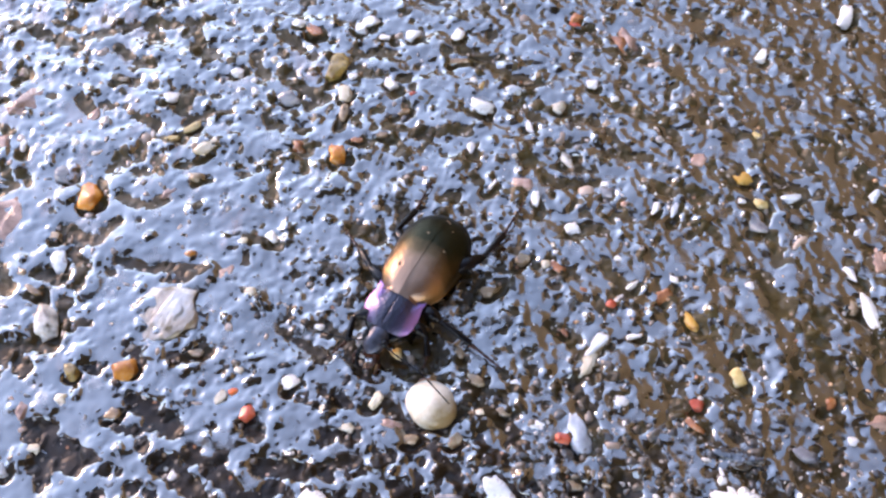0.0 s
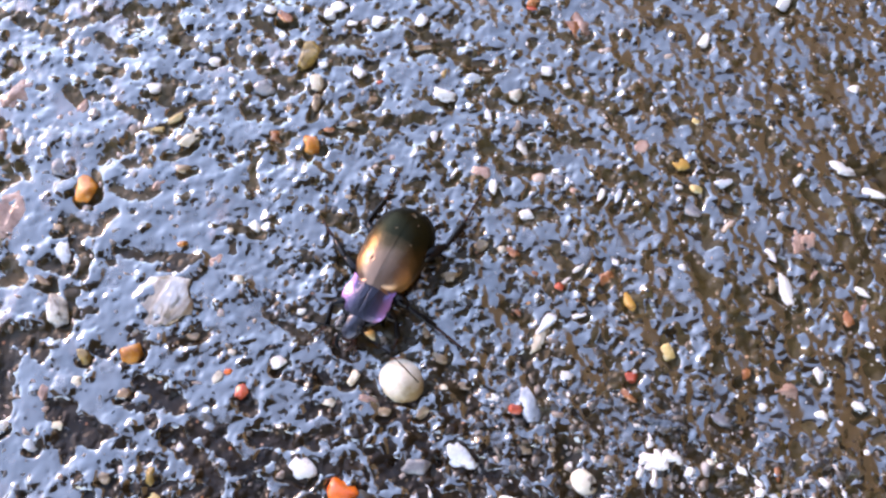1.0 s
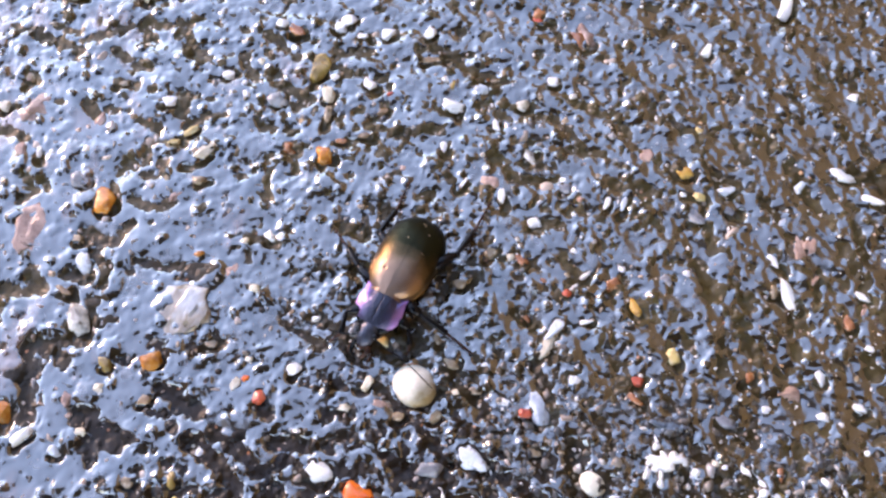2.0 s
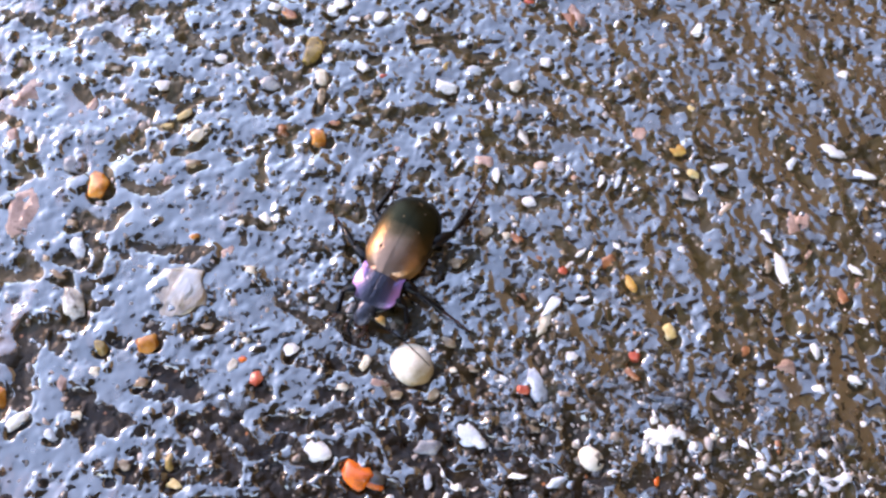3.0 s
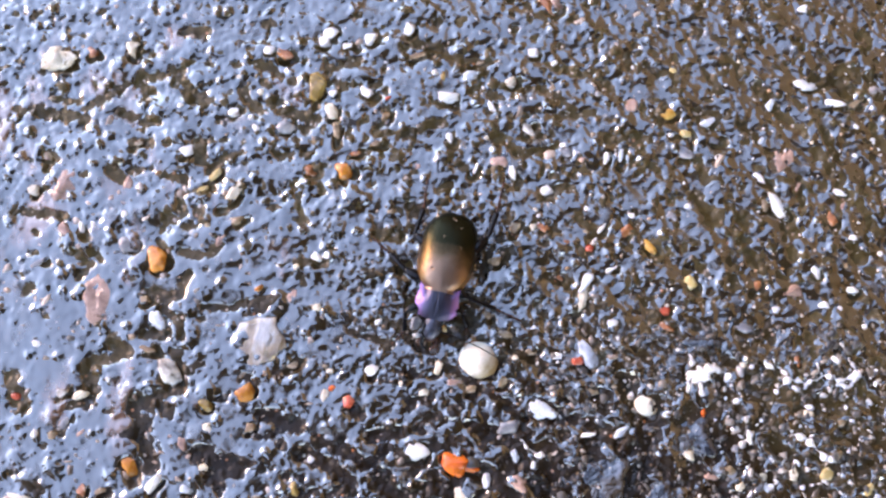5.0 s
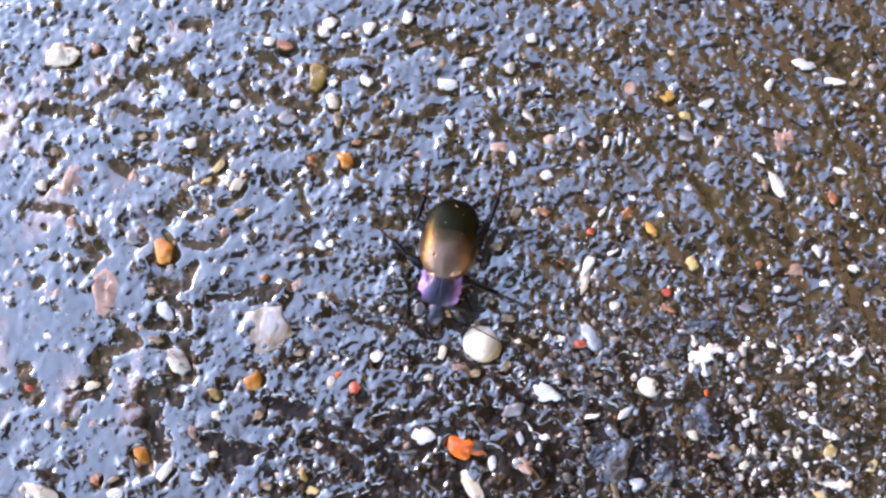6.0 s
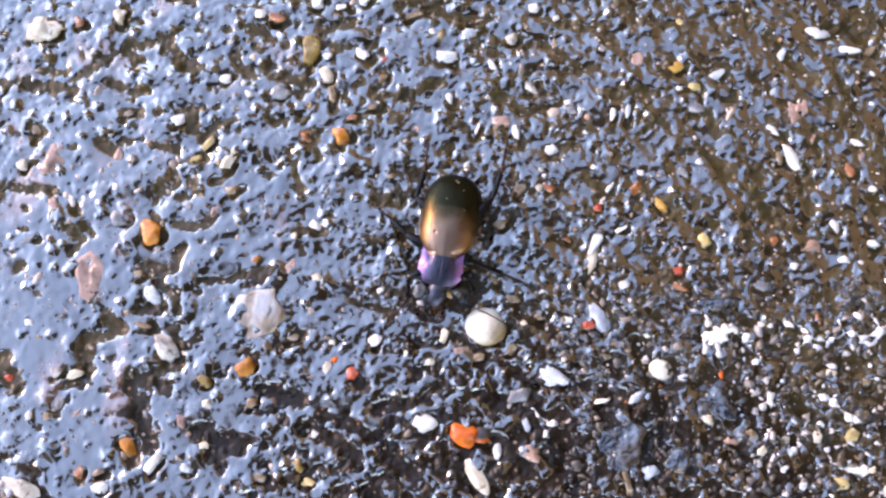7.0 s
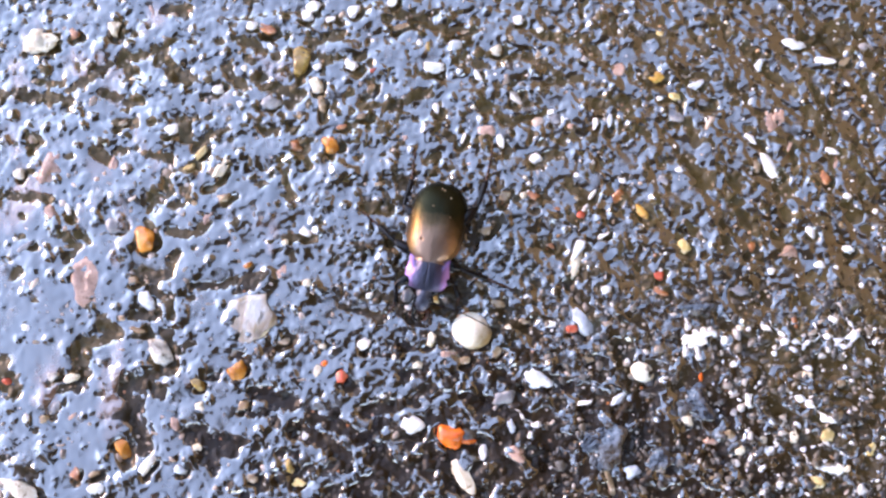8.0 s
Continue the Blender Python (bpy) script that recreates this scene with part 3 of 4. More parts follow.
def grit_stuff(name, count, lo, hi, tones, label, seed, area=(-80, 80, -48, 68), sunk=0.08):
    """Loose grains too small to pick apart, joined in one mesh."""
    rnd = np.random.default_rng(seed)
    bm = bmesh.new()
    bmesh.ops.create_icosphere(bm, subdivisions=2, radius=1)
    unit = np.array([v.co[:] for v in bm.verts])
    tris = np.array([[v.index for v in f.verts] for f in bm.faces])
    bm.free()
    places, faces = [], []
    for n in range(count):
        x, y = rnd.uniform(*area[:2]), rnd.uniform(*area[2:])
        r = lo + (hi - lo) * rnd.random() ** 2.5
        size = r * np.array([1, rnd.uniform(0.4, 1), rnd.uniform(0.4, 0.65)])
        a = rnd.uniform(0, math.pi)
        lean = rnd.normal(size=(3, 3))
        p = unit * (1 + 0.6 * np.sin(unit @ lean * 1.9).mean(1, keepdims=True))
        for d in rnd.normal(size=(4, 3)):
            d /= np.linalg.norm(d)
            p = p - np.clip(p @ d - rnd.uniform(0.35, 0.8), 0, None)[:, None] * d
        p *= size
        p = np.stack([p[:, 0] * math.cos(a) - p[:, 1] * math.sin(a), p[:, 0] * math.sin(a) + p[:, 1] * math.cos(a), p[:, 2]], -1)
        places.append(p + (x, y, top(x, y) - sunk * r * (0.4 + 0.6 * rnd.random() if sunk > 0.1 else 1)))
        faces.append(tris + n * len(unit))
    me = bpy.data.meshes.new(name)
    me.from_pydata((np.concatenate(places) * MM).tolist(), [], np.concatenate(faces).tolist())
    s = Shader(name + " tones").put(Roughness=0.3, IOR=1.6)
    rand = s.nodes.new("ShaderNodeNewGeometry").outputs["Random Per Island"]
    s.colour(s.ramp(rand, *tones))
    s.bump(s.noise(3000, 3), 0.0001, 0.5)
    return tagged(part(name, me, s.mat), label, "gravel", kind="stuff")


LOOK = {
    "white": "white stone chip bedded in dark wet grit",
    "quartz": "smooth cream quartz pebble lying on wet grit",
    "cream": "cream stone with brownish stains in wet grit",
    "mottled": "white stone mottled dark brown in a muddy hollow",
    "pale": "bluish white stone sunk in the wet grit",
    "grey": "mottled grey stone bedded in wet grit",
    "slate": "dark slate-coloured stone sunk in muddy water",
    "tan": "small tan stone bedded in wet grit",
    "straw": "straw yellow pebble resting on wet grit",
    "ochre": "ochre olive pebble resting on wet grit",
    "brown": "brown rounded stone standing proud of grit",
    "rust": "rust brown stone chip in the wet film",
    "orange": "bright orange brick chip lying on wet grit",
    "amber": "amber yellow pebble resting on wet grit",
    "honey": "honey brown stone with paler grain in wet film",
    "red": "small red brick chip lying on wet grit",
    "veil": "large clouded whitish stone with brown streaks under the film",
    "pink": "dull pinkish stone bedded in the wet film",
}
PEBBLES = []


def bed(x, y, long, wide, turn):
    """Sinks an uneven hollow in the film at one side of a stone."""
    i, j, k = round((x - GX[0]) / STEP), round((y - GY[0]) / STEP), int(1.2 * long / STEP) + 6
    rows, cols = slice(max(j - k, 0), j + k + 1), slice(max(i - k, 0), i + k + 1)
    dx, dy, c, s = MX[rows, cols] - x, MY[rows, cols] - y, math.cos(radians(turn)), math.sin(radians(turn))
    out = np.hypot((dx * c + dy * s) / (long / 2), (dy * c - dx * s) / (wide / 2)) - 1
    side = np.clip((0.6 * dx - 0.8 * dy) / (np.hypot(dx, dy) + 0.1) + 0.2 * WANDER[rows, cols], 0, 1)
    dip = 0.6 * side * np.exp(-((out * wide / 2 - 0.15 - 0.2 * WANDER[rows, cols]) / 0.45) ** 2)
    HIGH[rows, cols] -= dip
    FILM[rows, cols] -= 1.6 * dip


def pebble(kind, x, y, long, wide, turn, proud=0.0, seed=0):
    """A stone of that kind at x, y in mm, long and wide in mm, its long side turned by so many degrees."""
    n = seed or len(PEBBLES)
    tall = 4.4 if kind == "quartz" and long > 5 else min(wide, 3.2) * (0.62 if long < 5 else 0.45)
    swell = 1.0 if kind == "quartz" else 1.14
    angular = {"quartz": 0, "slate": 0, "white": 6, "mottled": 5, "orange": 8, "red": 6, "cream": 5, "pale": 1, "rust": 5, "pink": 4, "veil": 5, "tan": 5, "honey": 5, "straw": 4, "brown": 5}.get(kind, 3)
    slate = kind == "slate"
    bm = blob((long * swell * MM, wide * swell * MM, tall * MM), 100 + n, (0.75 if kind == "pink" else 0.5 if long < 2 * wide else 0.3) if angular > 1 and kind != "veil" else 0.6 if slate or kind == "veil" else 0.07 if kind == "quartz" else 0.5, angular, 4 if slate or long > 5 else 3 if long > 1.6 else 2, 0.95 if angular < 1 else 0.8)
    ob = part("pebble" if long < 4 else "stone", bm, STONE[kind])
    ob.matrix_basis = pose(x * MM, y * MM, (top(x, y) - (0.22 if slate else 0.25 if kind == "pink" else 0.26 if kind in ("tan", "brown", "rust", "grey") else 0.12) * tall + proud) * MM, random.uniform(-8, 8), random.uniform(-8, 8), turn)
    tagged(ob, LOOK[kind], "stone", "loose stones on the ground")
    PEBBLES.append(ob)
    if 1.8 < long < 8 and kind not in ("slate", "pink", "veil"):
        bed(x, y, long, wide, turn)
    return ob


def splash(x, y, long, wide, turn):
    """A ragged white patch: a low lump with many flakes round it."""
    rnd = random.Random(9)
    crust = part("chalk_crust", blob([3.6 * MM, 2.4 * MM, 1.0 * MM], 299, 0.7, 3, 3), STONE["white"])
    crust.matrix_basis = pose(x * MM, y * MM, (top(x, y) + 0.1) * MM)
    for n in range(20):
        a, far = rnd.uniform(0, math.tau), rnd.uniform(0.25, 1.0)
        px, py = 0.5 * long * far * math.cos(a), 0.5 * wide * far * math.sin(a)
        c, s = math.cos(radians(turn)), math.sin(radians(turn))
        wx, wy = px * c - py * s, px * s + py * c
        flake = part("flake", blob([rnd.uniform(0.9, 2.4) * MM, rnd.uniform(0.6, 1.3) * MM, 0.8 * MM], 300 + n, 0.6, 3, 2), STONE["white"], crust)
        flake.matrix_basis = pose(wx * MM, wy * MM, (top(x + wx, y + wy) - top(x, y) + 0.02) * MM, rz=math.degrees(a) + turn)
    return tagged(crust, "ragged white patch of flakes on wet grit", "stone")


def froth(*bends):
    """A thin uneven strand of white froth along the film's edge, through places in mm."""
    line = curve([(x * MM, y * MM, (top(x, y) + 0.05) * MM) for x, y in bends], 9)
    line = [p + Vector((noise.noise(p * 1100), noise.noise(p * 1100 + Vector((9, 0, 0))), 0)) * 0.5 * MM for p in line]
    line = [Vector((p.x, p.y, (top(p.x / MM, p.y / MM) + 0.02) * MM)) for p in line]
    wide = [MM * (0.06 + 1.35 * max(0.0, noise.noise(p * 800) + 0.14)) * (0.4 if k in (0, len(line) - 1) else 1) for k, p in enumerate(line)]
    ob = part("froth_strand", tube(line, wide, 7), FROTH)
    return tagged(ob, "thin white strand of froth at the puddle's edge", "froth", "froth strands")


# ---- the beetle ----
def stance(turn):
    """The beetle's pose with its body turned by so many degrees about its hind tip."""
    a = radians(turn)
    return pose((3.2 - 12.8 * math.sin(a)) * MM, (8.9 - 12.8 * math.cos(a)) * MM, 0, 0, 0, -turn)


BODY = stance(12.1)
INTO = BODY.inverted()


def here(x, y, z):
    """A place of the world in mm, in the beetle's own space."""
    return INTO @ Vector((x * MM, y * MM, z * MM))


def wing_case_mesh(side):
    """One wing case: domed, with a rim, a seam, fine ribs and three rows of pits. y runs back from the neck, in mm."""
    nu, nv = 130, 60
    u, v = np.meshgrid(np.linspace(0, 1, nu), np.linspace(0, 1, nv), indexing="ij")
    y = 12.0 * u
    t = (y - 6.6) / np.where(y < 6.6, 6.75, 5.45)
    wide = 4.52 * np.clip(1 - np.abs(t) ** np.where(y < 6.6, 4.6, 2.4), 0, None) ** 0.5 * (1 - 0.12 * np.clip((6 - y) / 6, 0, 1))
    wide = np.maximum(wide, 2.9 * np.clip(1 - y / 1.1, 0, 1) ** 0.5)
    crest = 2.2 + 3.3 * np.clip(1 - np.abs((y - 5.0) / 7.2) ** 2.4, 0, None) ** 0.6
    crest = np.where(y < 5, np.maximum(crest, 4.55), crest)
    rim = 2.3 + 0.25 * np.cos(u * math.pi * 2)
    bend = v * math.pi / 2
    x = wide * np.sin(bend) ** 0.92
    z = rim + (crest - rim) * np.cos(bend) ** 0.95
    z -= 0.012 * np.exp(-((x / 0.07) ** 2))
    z += 0.2 * np.clip((v - 0.93) / 0.07, 0, 1) ** 2
    x += 0.12 * np.clip((v - 0.93) / 0.07, 0, 1)
    z += 0.0015 * np.cos(v * 60) * np.clip(v * 5, 0, 1) * np.clip(u * 8, 0, 1)
    z += 0.04 * np.cos(v * 17 + 0.9) * np.exp(-y / 1.8) * (v < 0.75)
    for row, first in ((0.34, 1.6), (0.56, 1.1), (0.76, 1.9)):
        for k in range(9):
            py = first + 1.12 * k
            z -= 0.035 * np.exp(-(((y - py) / 0.19) ** 2 + ((v - row) / 0.026) ** 2))
    if side < 0:
        z -= 0.3 * np.exp(-(((y - 3.1) / 0.16) ** 2 + ((x - 1.75) / 0.16) ** 2))
    return sheet_mesh("wing_case", side * x * MM, y * 1.067 * MM, z * MM)


def neck_shield_mesh():
    """The shield behind the head: raised sides, lobed hind corners, a fine middle line."""
    ns, nt = 90, 60
    s, t = np.meshgrid(np.linspace(-1, 1, ns), np.linspace(0, 1, nt), indexing="ij")
    a = np.abs(s)
    wide = np.interp(t, np.linspace(0, 1, 9), (2.5, 3.08, 3.4, 3.54, 3.57, 3.5, 3.36, 3.26, 3.38))
    y = -4.4 + 4.6 * t + 0.5 * (1 - t) * a ** 2.4 + 0.75 * t ** 3 * a ** 4
    x = 0.94 * s * wide
    z = 2.95 + 1.45 * (1 - a ** 2.2) * (0.72 + 0.28 * np.sin(t * math.pi * 0.8)) - 0.55 * (1 - t) ** 2
    z += 0.42 * np.clip((a - 0.72) / 0.28, 0, 1) ** 1.6 * (0.3 + 0.7 * t)
    z -= 0.1 * np.exp(-((s / 0.035) ** 2)) * np.sin(t * math.pi)
    z -= 0.3 * np.exp(-(((a - 0.6) / 0.14) ** 2 + ((t - 0.86) / 0.16) ** 2))
    wrinkle = np.sin(s * 31 + 3 * np.sin(t * 9)) * np.sin(t * 27 + 2 * np.sin(s * 7))
    z += 0.022 * wrinkle
    return sheet_mesh("neck_shield", x * MM, y * MM, z * MM)


def solid(ob, mm):
    m = ob.modifiers.new("thickness", "SOLIDIFY")
    m.thickness, m.offset, m.use_rim = mm * MM, -1, False
    return ob


def ball(at, size, level=3):
    bm = bmesh.new()
    bmesh.ops.create_icosphere(bm, subdivisions=level, radius=1)
    bmesh.ops.scale(bm, vec=[v * MM for v in size], verts=bm.verts)
    bmesh.ops.translate(bm, vec=[v * MM for v in at], verts=bm.verts)
    return bm


def beaded(points, thick, beads):
    """A thin jointed limb: a tube that swells at each of its joints and narrows to its tip."""
    steps = 6
    line = curve(points, steps)
    fine = [line[min(int(k), len(line) - 2)].lerp(line[min(int(k), len(line) - 2) + 1], k - min(int(k), len(line) - 2)) for k in np.linspace(0, len(line) - 1, beads * 5 + 1)]
    radii = [thick * MM * (1 - 0.45 * k / (beads * 5)) * (0.62 + 0.38 * math.sin(math.pi * ((k % 5) / 5)) ** 0.6) for k in range(beads * 5 + 1)]
    return tube(fine, radii, 8)


def leg(beetle, hip, knee, ankle, toe, thick=0.72):
    """A leg from its places in the world, in mm: thigh, spiny shin, beaded foot with two claws."""
    a, b, c, d = (here(*p) for p in (hip, knee, ankle, toe))
    line = curve([a, a.lerp(b, 0.5) + Vector((0, 0, 0.2 * MM)), b], 6)
    thigh = part("leg", tube(line, [thick * MM * (0.75 + 0.5 * math.sin(math.pi * k / (len(line) - 1)) - 0.25 * k / (len(line) - 1)) for k in range(len(line))], 10), BLACK, beetle)
    line = curve([b, b.lerp(c, 0.5) + Vector((0, 0, 0.1 * MM)), c], 7)
    bm = tube(line, [MM * thick * (0.42 + 0.22 * k / (len(line) - 1)) for k in range(len(line))], 8)
    way = (c - b).normalized()
    for k in range(9):
        root = b.lerp(c, 0.3 + 0.075 * k)
        out = (way.orthogonal().normalized() * math.cos(k * 2.4) + way.cross(way.orthogonal().normalized()) * math.sin(k * 2.4) + way * 0.8).normalized()
        cone = tube([root, root + out * 0.35 * MM, root + out * 0.62 * MM], [0.09 * MM, 0.06 * MM, 0.015 * MM], 5)
        tmp = bpy.data.meshes.new("spine")
        cone.to_mesh(tmp)
        cone.free()
        bm.from_mesh(tmp)
        bpy.data.meshes.remove(tmp)
    part("shin", bm, BLACK, thigh)
    part("foot", beaded([c, c.lerp(d, 0.5) + Vector((0, 0, 0.12 * MM)), d], 0.26, 5), AMBER, thigh, "reddish brown beaded foot")
    for turn in (-0.5, 0.5):
        tip = (d - c).normalized()
        tip.rotate(Euler((0, 0, turn)))
        part("claw", tube([d, d + tip * 0.35 * MM, d + tip * 0.55 * MM - Vector((0, 0, 0.15 * MM))], [0.07 * MM, 0.05 * MM, 0.015 * MM], 6), BLACK, thigh)
    return thigh


def build_beetle():
    beetle = new("beetle")
    beetle.matrix_basis = BODY
    tagged(beetle, "bronze ground beetle with violet neck shield on wet grit", "beetle")
    for side in (-1, 1):
        solid(part("wing_case", wing_case_mesh(side), BRONZE, beetle, "bronze wing case turning olive at its tip"), 0.12)
    solid(part("neck_shield", neck_shield_mesh(), VIOLET, beetle, "blue-black shield with violet raised sides"), 0.2)
    for n in range(5):
        y, v = (11.7, 11.5, 10.4, 8.6, 7.3)[n], (-0.02, 0.1, 0.45, -0.3, 0.62)[n]
        x = 3.2 * v
        z = 2.5 + 3.1 * max(0.0, 1 - abs((y - 5.3) / 7.68) ** 2.4) ** 0.6 * math.sqrt(max(0.05, 1 - (x / 4.4) ** 2))
        part("mud_speck", ball((x, y, z), (0.2 - 0.05 * (n % 3), 0.1 + 0.03 * (n % 2), 0.08), 1), STONE["tan"], beetle, "pale speck of dried mud")
    part("abdomen", ball((0, 6.0, 2.2), (4.25, 6.6, 1.35), 4), BLACK, beetle, "black underside of the body")
    part("chest", ball((0, -2.3, 2.1), (3.2, 3.2, 1.2), 4), BLACK, beetle)
    part("waist", ball((0, 0.2, 3.1), (2.2, 1.3, 1.2)), BLACK, beetle)
    part("scutellum", ball((0, 0.55, 4.42), (0.75, 0.7, 0.18)), BLUE_BLACK, beetle)
    head = part("head", blob((2.8 * MM, 4.6 * MM, 2.1 * MM), 5, 0.08, 0, 3, 1.0), BLUE_BLACK, beetle, "narrow blue-black head")
    head.matrix_basis = pose(0, -5.5 * MM, 2.4 * MM, 14)
    for side in (-1, 1):
        part("eye", ball((side * 1.25, -0.1, 0.35), (0.52, 0.62, 0.55)), EYE, head)
        line = curve([(side * 0.95 * MM, -1.6 * MM, 0), (side * 1.15 * MM, -2.6 * MM, -0.1 * MM), (side * 0.75 * MM, -3.5 * MM, -0.25 * MM), (side * 0.12 * MM, -3.95 * MM, -0.3 * MM)], 5)
        part("mandible", tube(line, [MM * (0.5 - 0.42 * k / (len(line) - 1)) for k in range(len(line))], 8), AMBER if side > 0 else BLACK, head, "curved dark brown jaw")
        part("palp", beaded([Vector((side * 0.9 * MM, -1.7 * MM, -0.6 * MM)), Vector((side * 1.7 * MM, -2.7 * MM, -0.7 * MM)), Vector((side * 1.5 * MM, -3.9 * MM, -1.3 * MM))], 0.24, 4), AMBER, head, "reddish brown feeler")
    part("upper_lip", ball((0, -2.0, 0.15), (0.85, 0.55, 0.3)), AMBER, head)
    # hip, knee, ankle, toe
    leg(beetle, (0.3, 2.6, 2.4), (-3.4, 5.7, 2.6), (-2.1, 9.8, 1.3), (-1.4, 15.1, 0.5), 0.85)
    leg(beetle, (4.4, 1.6, 2.4), (8.2, 5.0, 2.5), (9.7, 9.2, 1.3), (11.0, 14.6, 0.5), 0.85)
    leg(beetle, (-0.9, -2.4, 2.2), (-5.0, 0.1, 2.4), (-7.3, 2.6, 1.2), (-10.1, 5.2, 0.5), 0.8)
    leg(beetle, (2.6, -3.4, 2.2), (5.3, -4.7, 2.4), (9.4, -6.2, 1.2), (13.7, -8.1, 0.5), 0.8)
    leg(beetle, (-1.6, -5.4, 2.2), (-4.9, -6.7, 2.6), (-5.0, -9.6, 1.3), (-7.1, -12.1, 0.5), 0.75)
    leg(beetle, (1.9, -5.8, 2.2), (4.2, -7.0, 2.4), (4.8, -8.9, 1.2), (4.7, -10.4, 0.5), 0.75)
    for line in ([(-1.4, -9.3, 2.6), (-3.2, -10.0, 2.6), (-7.0, -10.0, 1.9), (-12.0, -9.3, 1.4)], [(0.5, -9.6, 2.6), (2.6, -10.6, 2.9), (6.0, -11.9, 3.2), (10.2, -14.2, 2.6)]):
        root = here(*line[0])
        ob = part("antenna", beaded([here(*p) - root for p in line], 0.15, 11), BLACK, beetle, "long thin dark antenna in eleven joints")
        ob.location = root
    return beetle


# ---- unseen roof and walls, added to block the sky and tint reflections ----
slab("wall_south", (-3.247, -1.85, 0), (-0.95, -1.6, 3.3), 0, DARK_BLOCKER, "dark unseen slab added to darken reflections", "wall")
slab("porch_roof", (-0.82, -6, 2.72), (1.6, 0.0, 2.86), 12, SLATE_BLOCKER, "slate grey unseen slab added overhead to tone reflections", "roof")
slab("wall_east", (1.5, -7, 0), (1.75, 7, 3.2), 23, BROWN_BLOCKER, "brown unseen slab added to tint reflections", "wall")
slab("wall_west", (-3.5, -6, 0), (-3.25, 8, 0.7), 0, BROWN_BLOCKER, "brown low unseen slab added to hide the bright horizon", "wall")
slab("wall_north", (-3.5, 8, 0), (1.4, 8.25, 4.5), 0, BROWN_BLOCKER, "brown unseen slab added to darken the far horizon", "wall")
beetle = build_beetle()

# ---- stones ----
pebble("cream", -62.66, 35.48, 4.71, 3.23, -22)
pebble("rust", -57.63, 36.44, 2.47, 1.65, -32)
pebble("cream", -50.95, 37.44, 2.87, 1.63, -70)
pebble("white", -45.89, 36.04, 1.28, 0.94, -2)
pebble("white", -33.80, 26.57, 2.17, 1.85, -2)
pebble("cream", -29.19, 29.67, 1.27, 1.12, -2)
pebble("white", -41.17, 19.89, 2.50, 1.86, 19)
pebble("straw", -36.46, 15.63, 2.66, 1.29, 45)
pebble("straw", -38.51, 13.42, 2.30, 1.10, 29)
pebble("cream", -32.86, 13.07, 4.81, 1.73, 60)
pebble("tan", -32.41, 8.27, 2.13, 1.45, 8)
pebble("pink", -35.07, 5.02, 2.64, 1.08, 60)
pebble("honey", -45.54, 2.20, 4.54, 3.33, -60)
pebble("cream", -66.06, 13.35, 1.97, 1.66, 8)
pebble("pink", -60.75, 14.28, 5.30, 3.36, 45)
pebble("pink", -60.28, 6.38, 3.32, 1.40, -59)
pebble("white", -50.92, 9.26, 1.26, 1.17, -2)
pebble("white", -66.45, 2.52, 0.99, 0.90, -2)
pebble("grey", -64.89, 1.14, 3.14, 0.73, 34)
pebble("pink", -64.32, 19.24, 2.19, 1.47, 82)
pebble("tan", -64.13, 28.96, 1.56, 1.31, -2)
pebble("rust", -25.18, 36.27, 2.98, 1.10, -32)
pebble("white", -27.91, 36.92, 1.82, 1.51, -2)
pebble("grey", -25.50, 24.45, 3.79, 3.32, -2)
pebble("white", -30.64, 25.54, 1.27, 1.11, -2)
pebble("white", -29.73, 23.66, 1.44, 1.20, -2)
pebble("pink", -50.65, 14.24, 2.33, 1.28, 71)
pebble("grey", -50.21, 4.30, 3.22, 2.33, -2)
pebble("pink", -54.04, -5.55, 7.0, 4.2, -72)
pebble("pale", -45.15, -7.99, 3.22, 1.91, -60)
pebble("tan", -47.40, -4.67, 1.95, 1.59, -2)
pebble("mottled", -42.68, -16.16, 4.93, 2.58, -62)
pebble("honey", -30.60, -19.48, 3.14, 2.75, -1)
pebble("ochre", -36.69, -21.47, 2.29, 1.53, -31)
pebble("brown", -46.41, -12.59, 2.67, 1.03, -21)
pebble("white", -64.35, -11.69, 1.60, 1.31, -1)
pebble("tan", -62.42, -14.19, 1.24, 1.05, -1)
pebble("cream", -56.83, -19.70, 2.42, 1.40, 19)
pebble("white", -52.31, -17.39, 0.97, 0.87, -1)
pebble("white", -63.68, -25.97, 1.43, 1.24, 71)
pebble("tan", -61.04, -26.29, 1.75, 1.28, -1)
pebble("grey", -59.34, -24.36, 2.20, 1.33, 71)
pebble("pink", -56.68, -26.13, 2.21, 0.79, 29)
pebble("honey", -48.59, -30.73, 3.78, 2.05, -69)
pebble("rust", -56.23, -34.61, 2.40, 1.88, -68)
pebble("white", -44.82, -34.02, 3.67, 1.57, 54)
pebble("pale", -39.37, -34.56, 1.90, 1.51, -1)
pebble("white", -52.54, -37.21, 2.72, 1.70, 18)
pebble("cream", -65.10, -37.02, 7.92, 2.81, -25)
pebble("cream", -36.81, -31.25, 1.73, 1.35, -1)
pebble("cream", -36.50, -24.90, 1.74, 1.28, -1)
pebble("brown", -29.73, -25.06, 2.06, 1.55, 18)
pebble("tan", -28.45, -36.05, 2.23, 1.50, -1)
pebble("red", -67.53, -20.30, 1.76, 1.21, -1)
pebble("tan", -48.90, -10.78, 1.41, 1.05, -1)
pebble("pink", -23.13, -4.01, 1.92, 1.24, 59)
pebble("tan", -23.19, -14.92, 2.09, 1.56, -1)
pebble("ochre", -20.05, 30.29, 4.23, 2.56, 70)
pebble("white", -11.66, 29.83, 2.55, 1.66, -22)
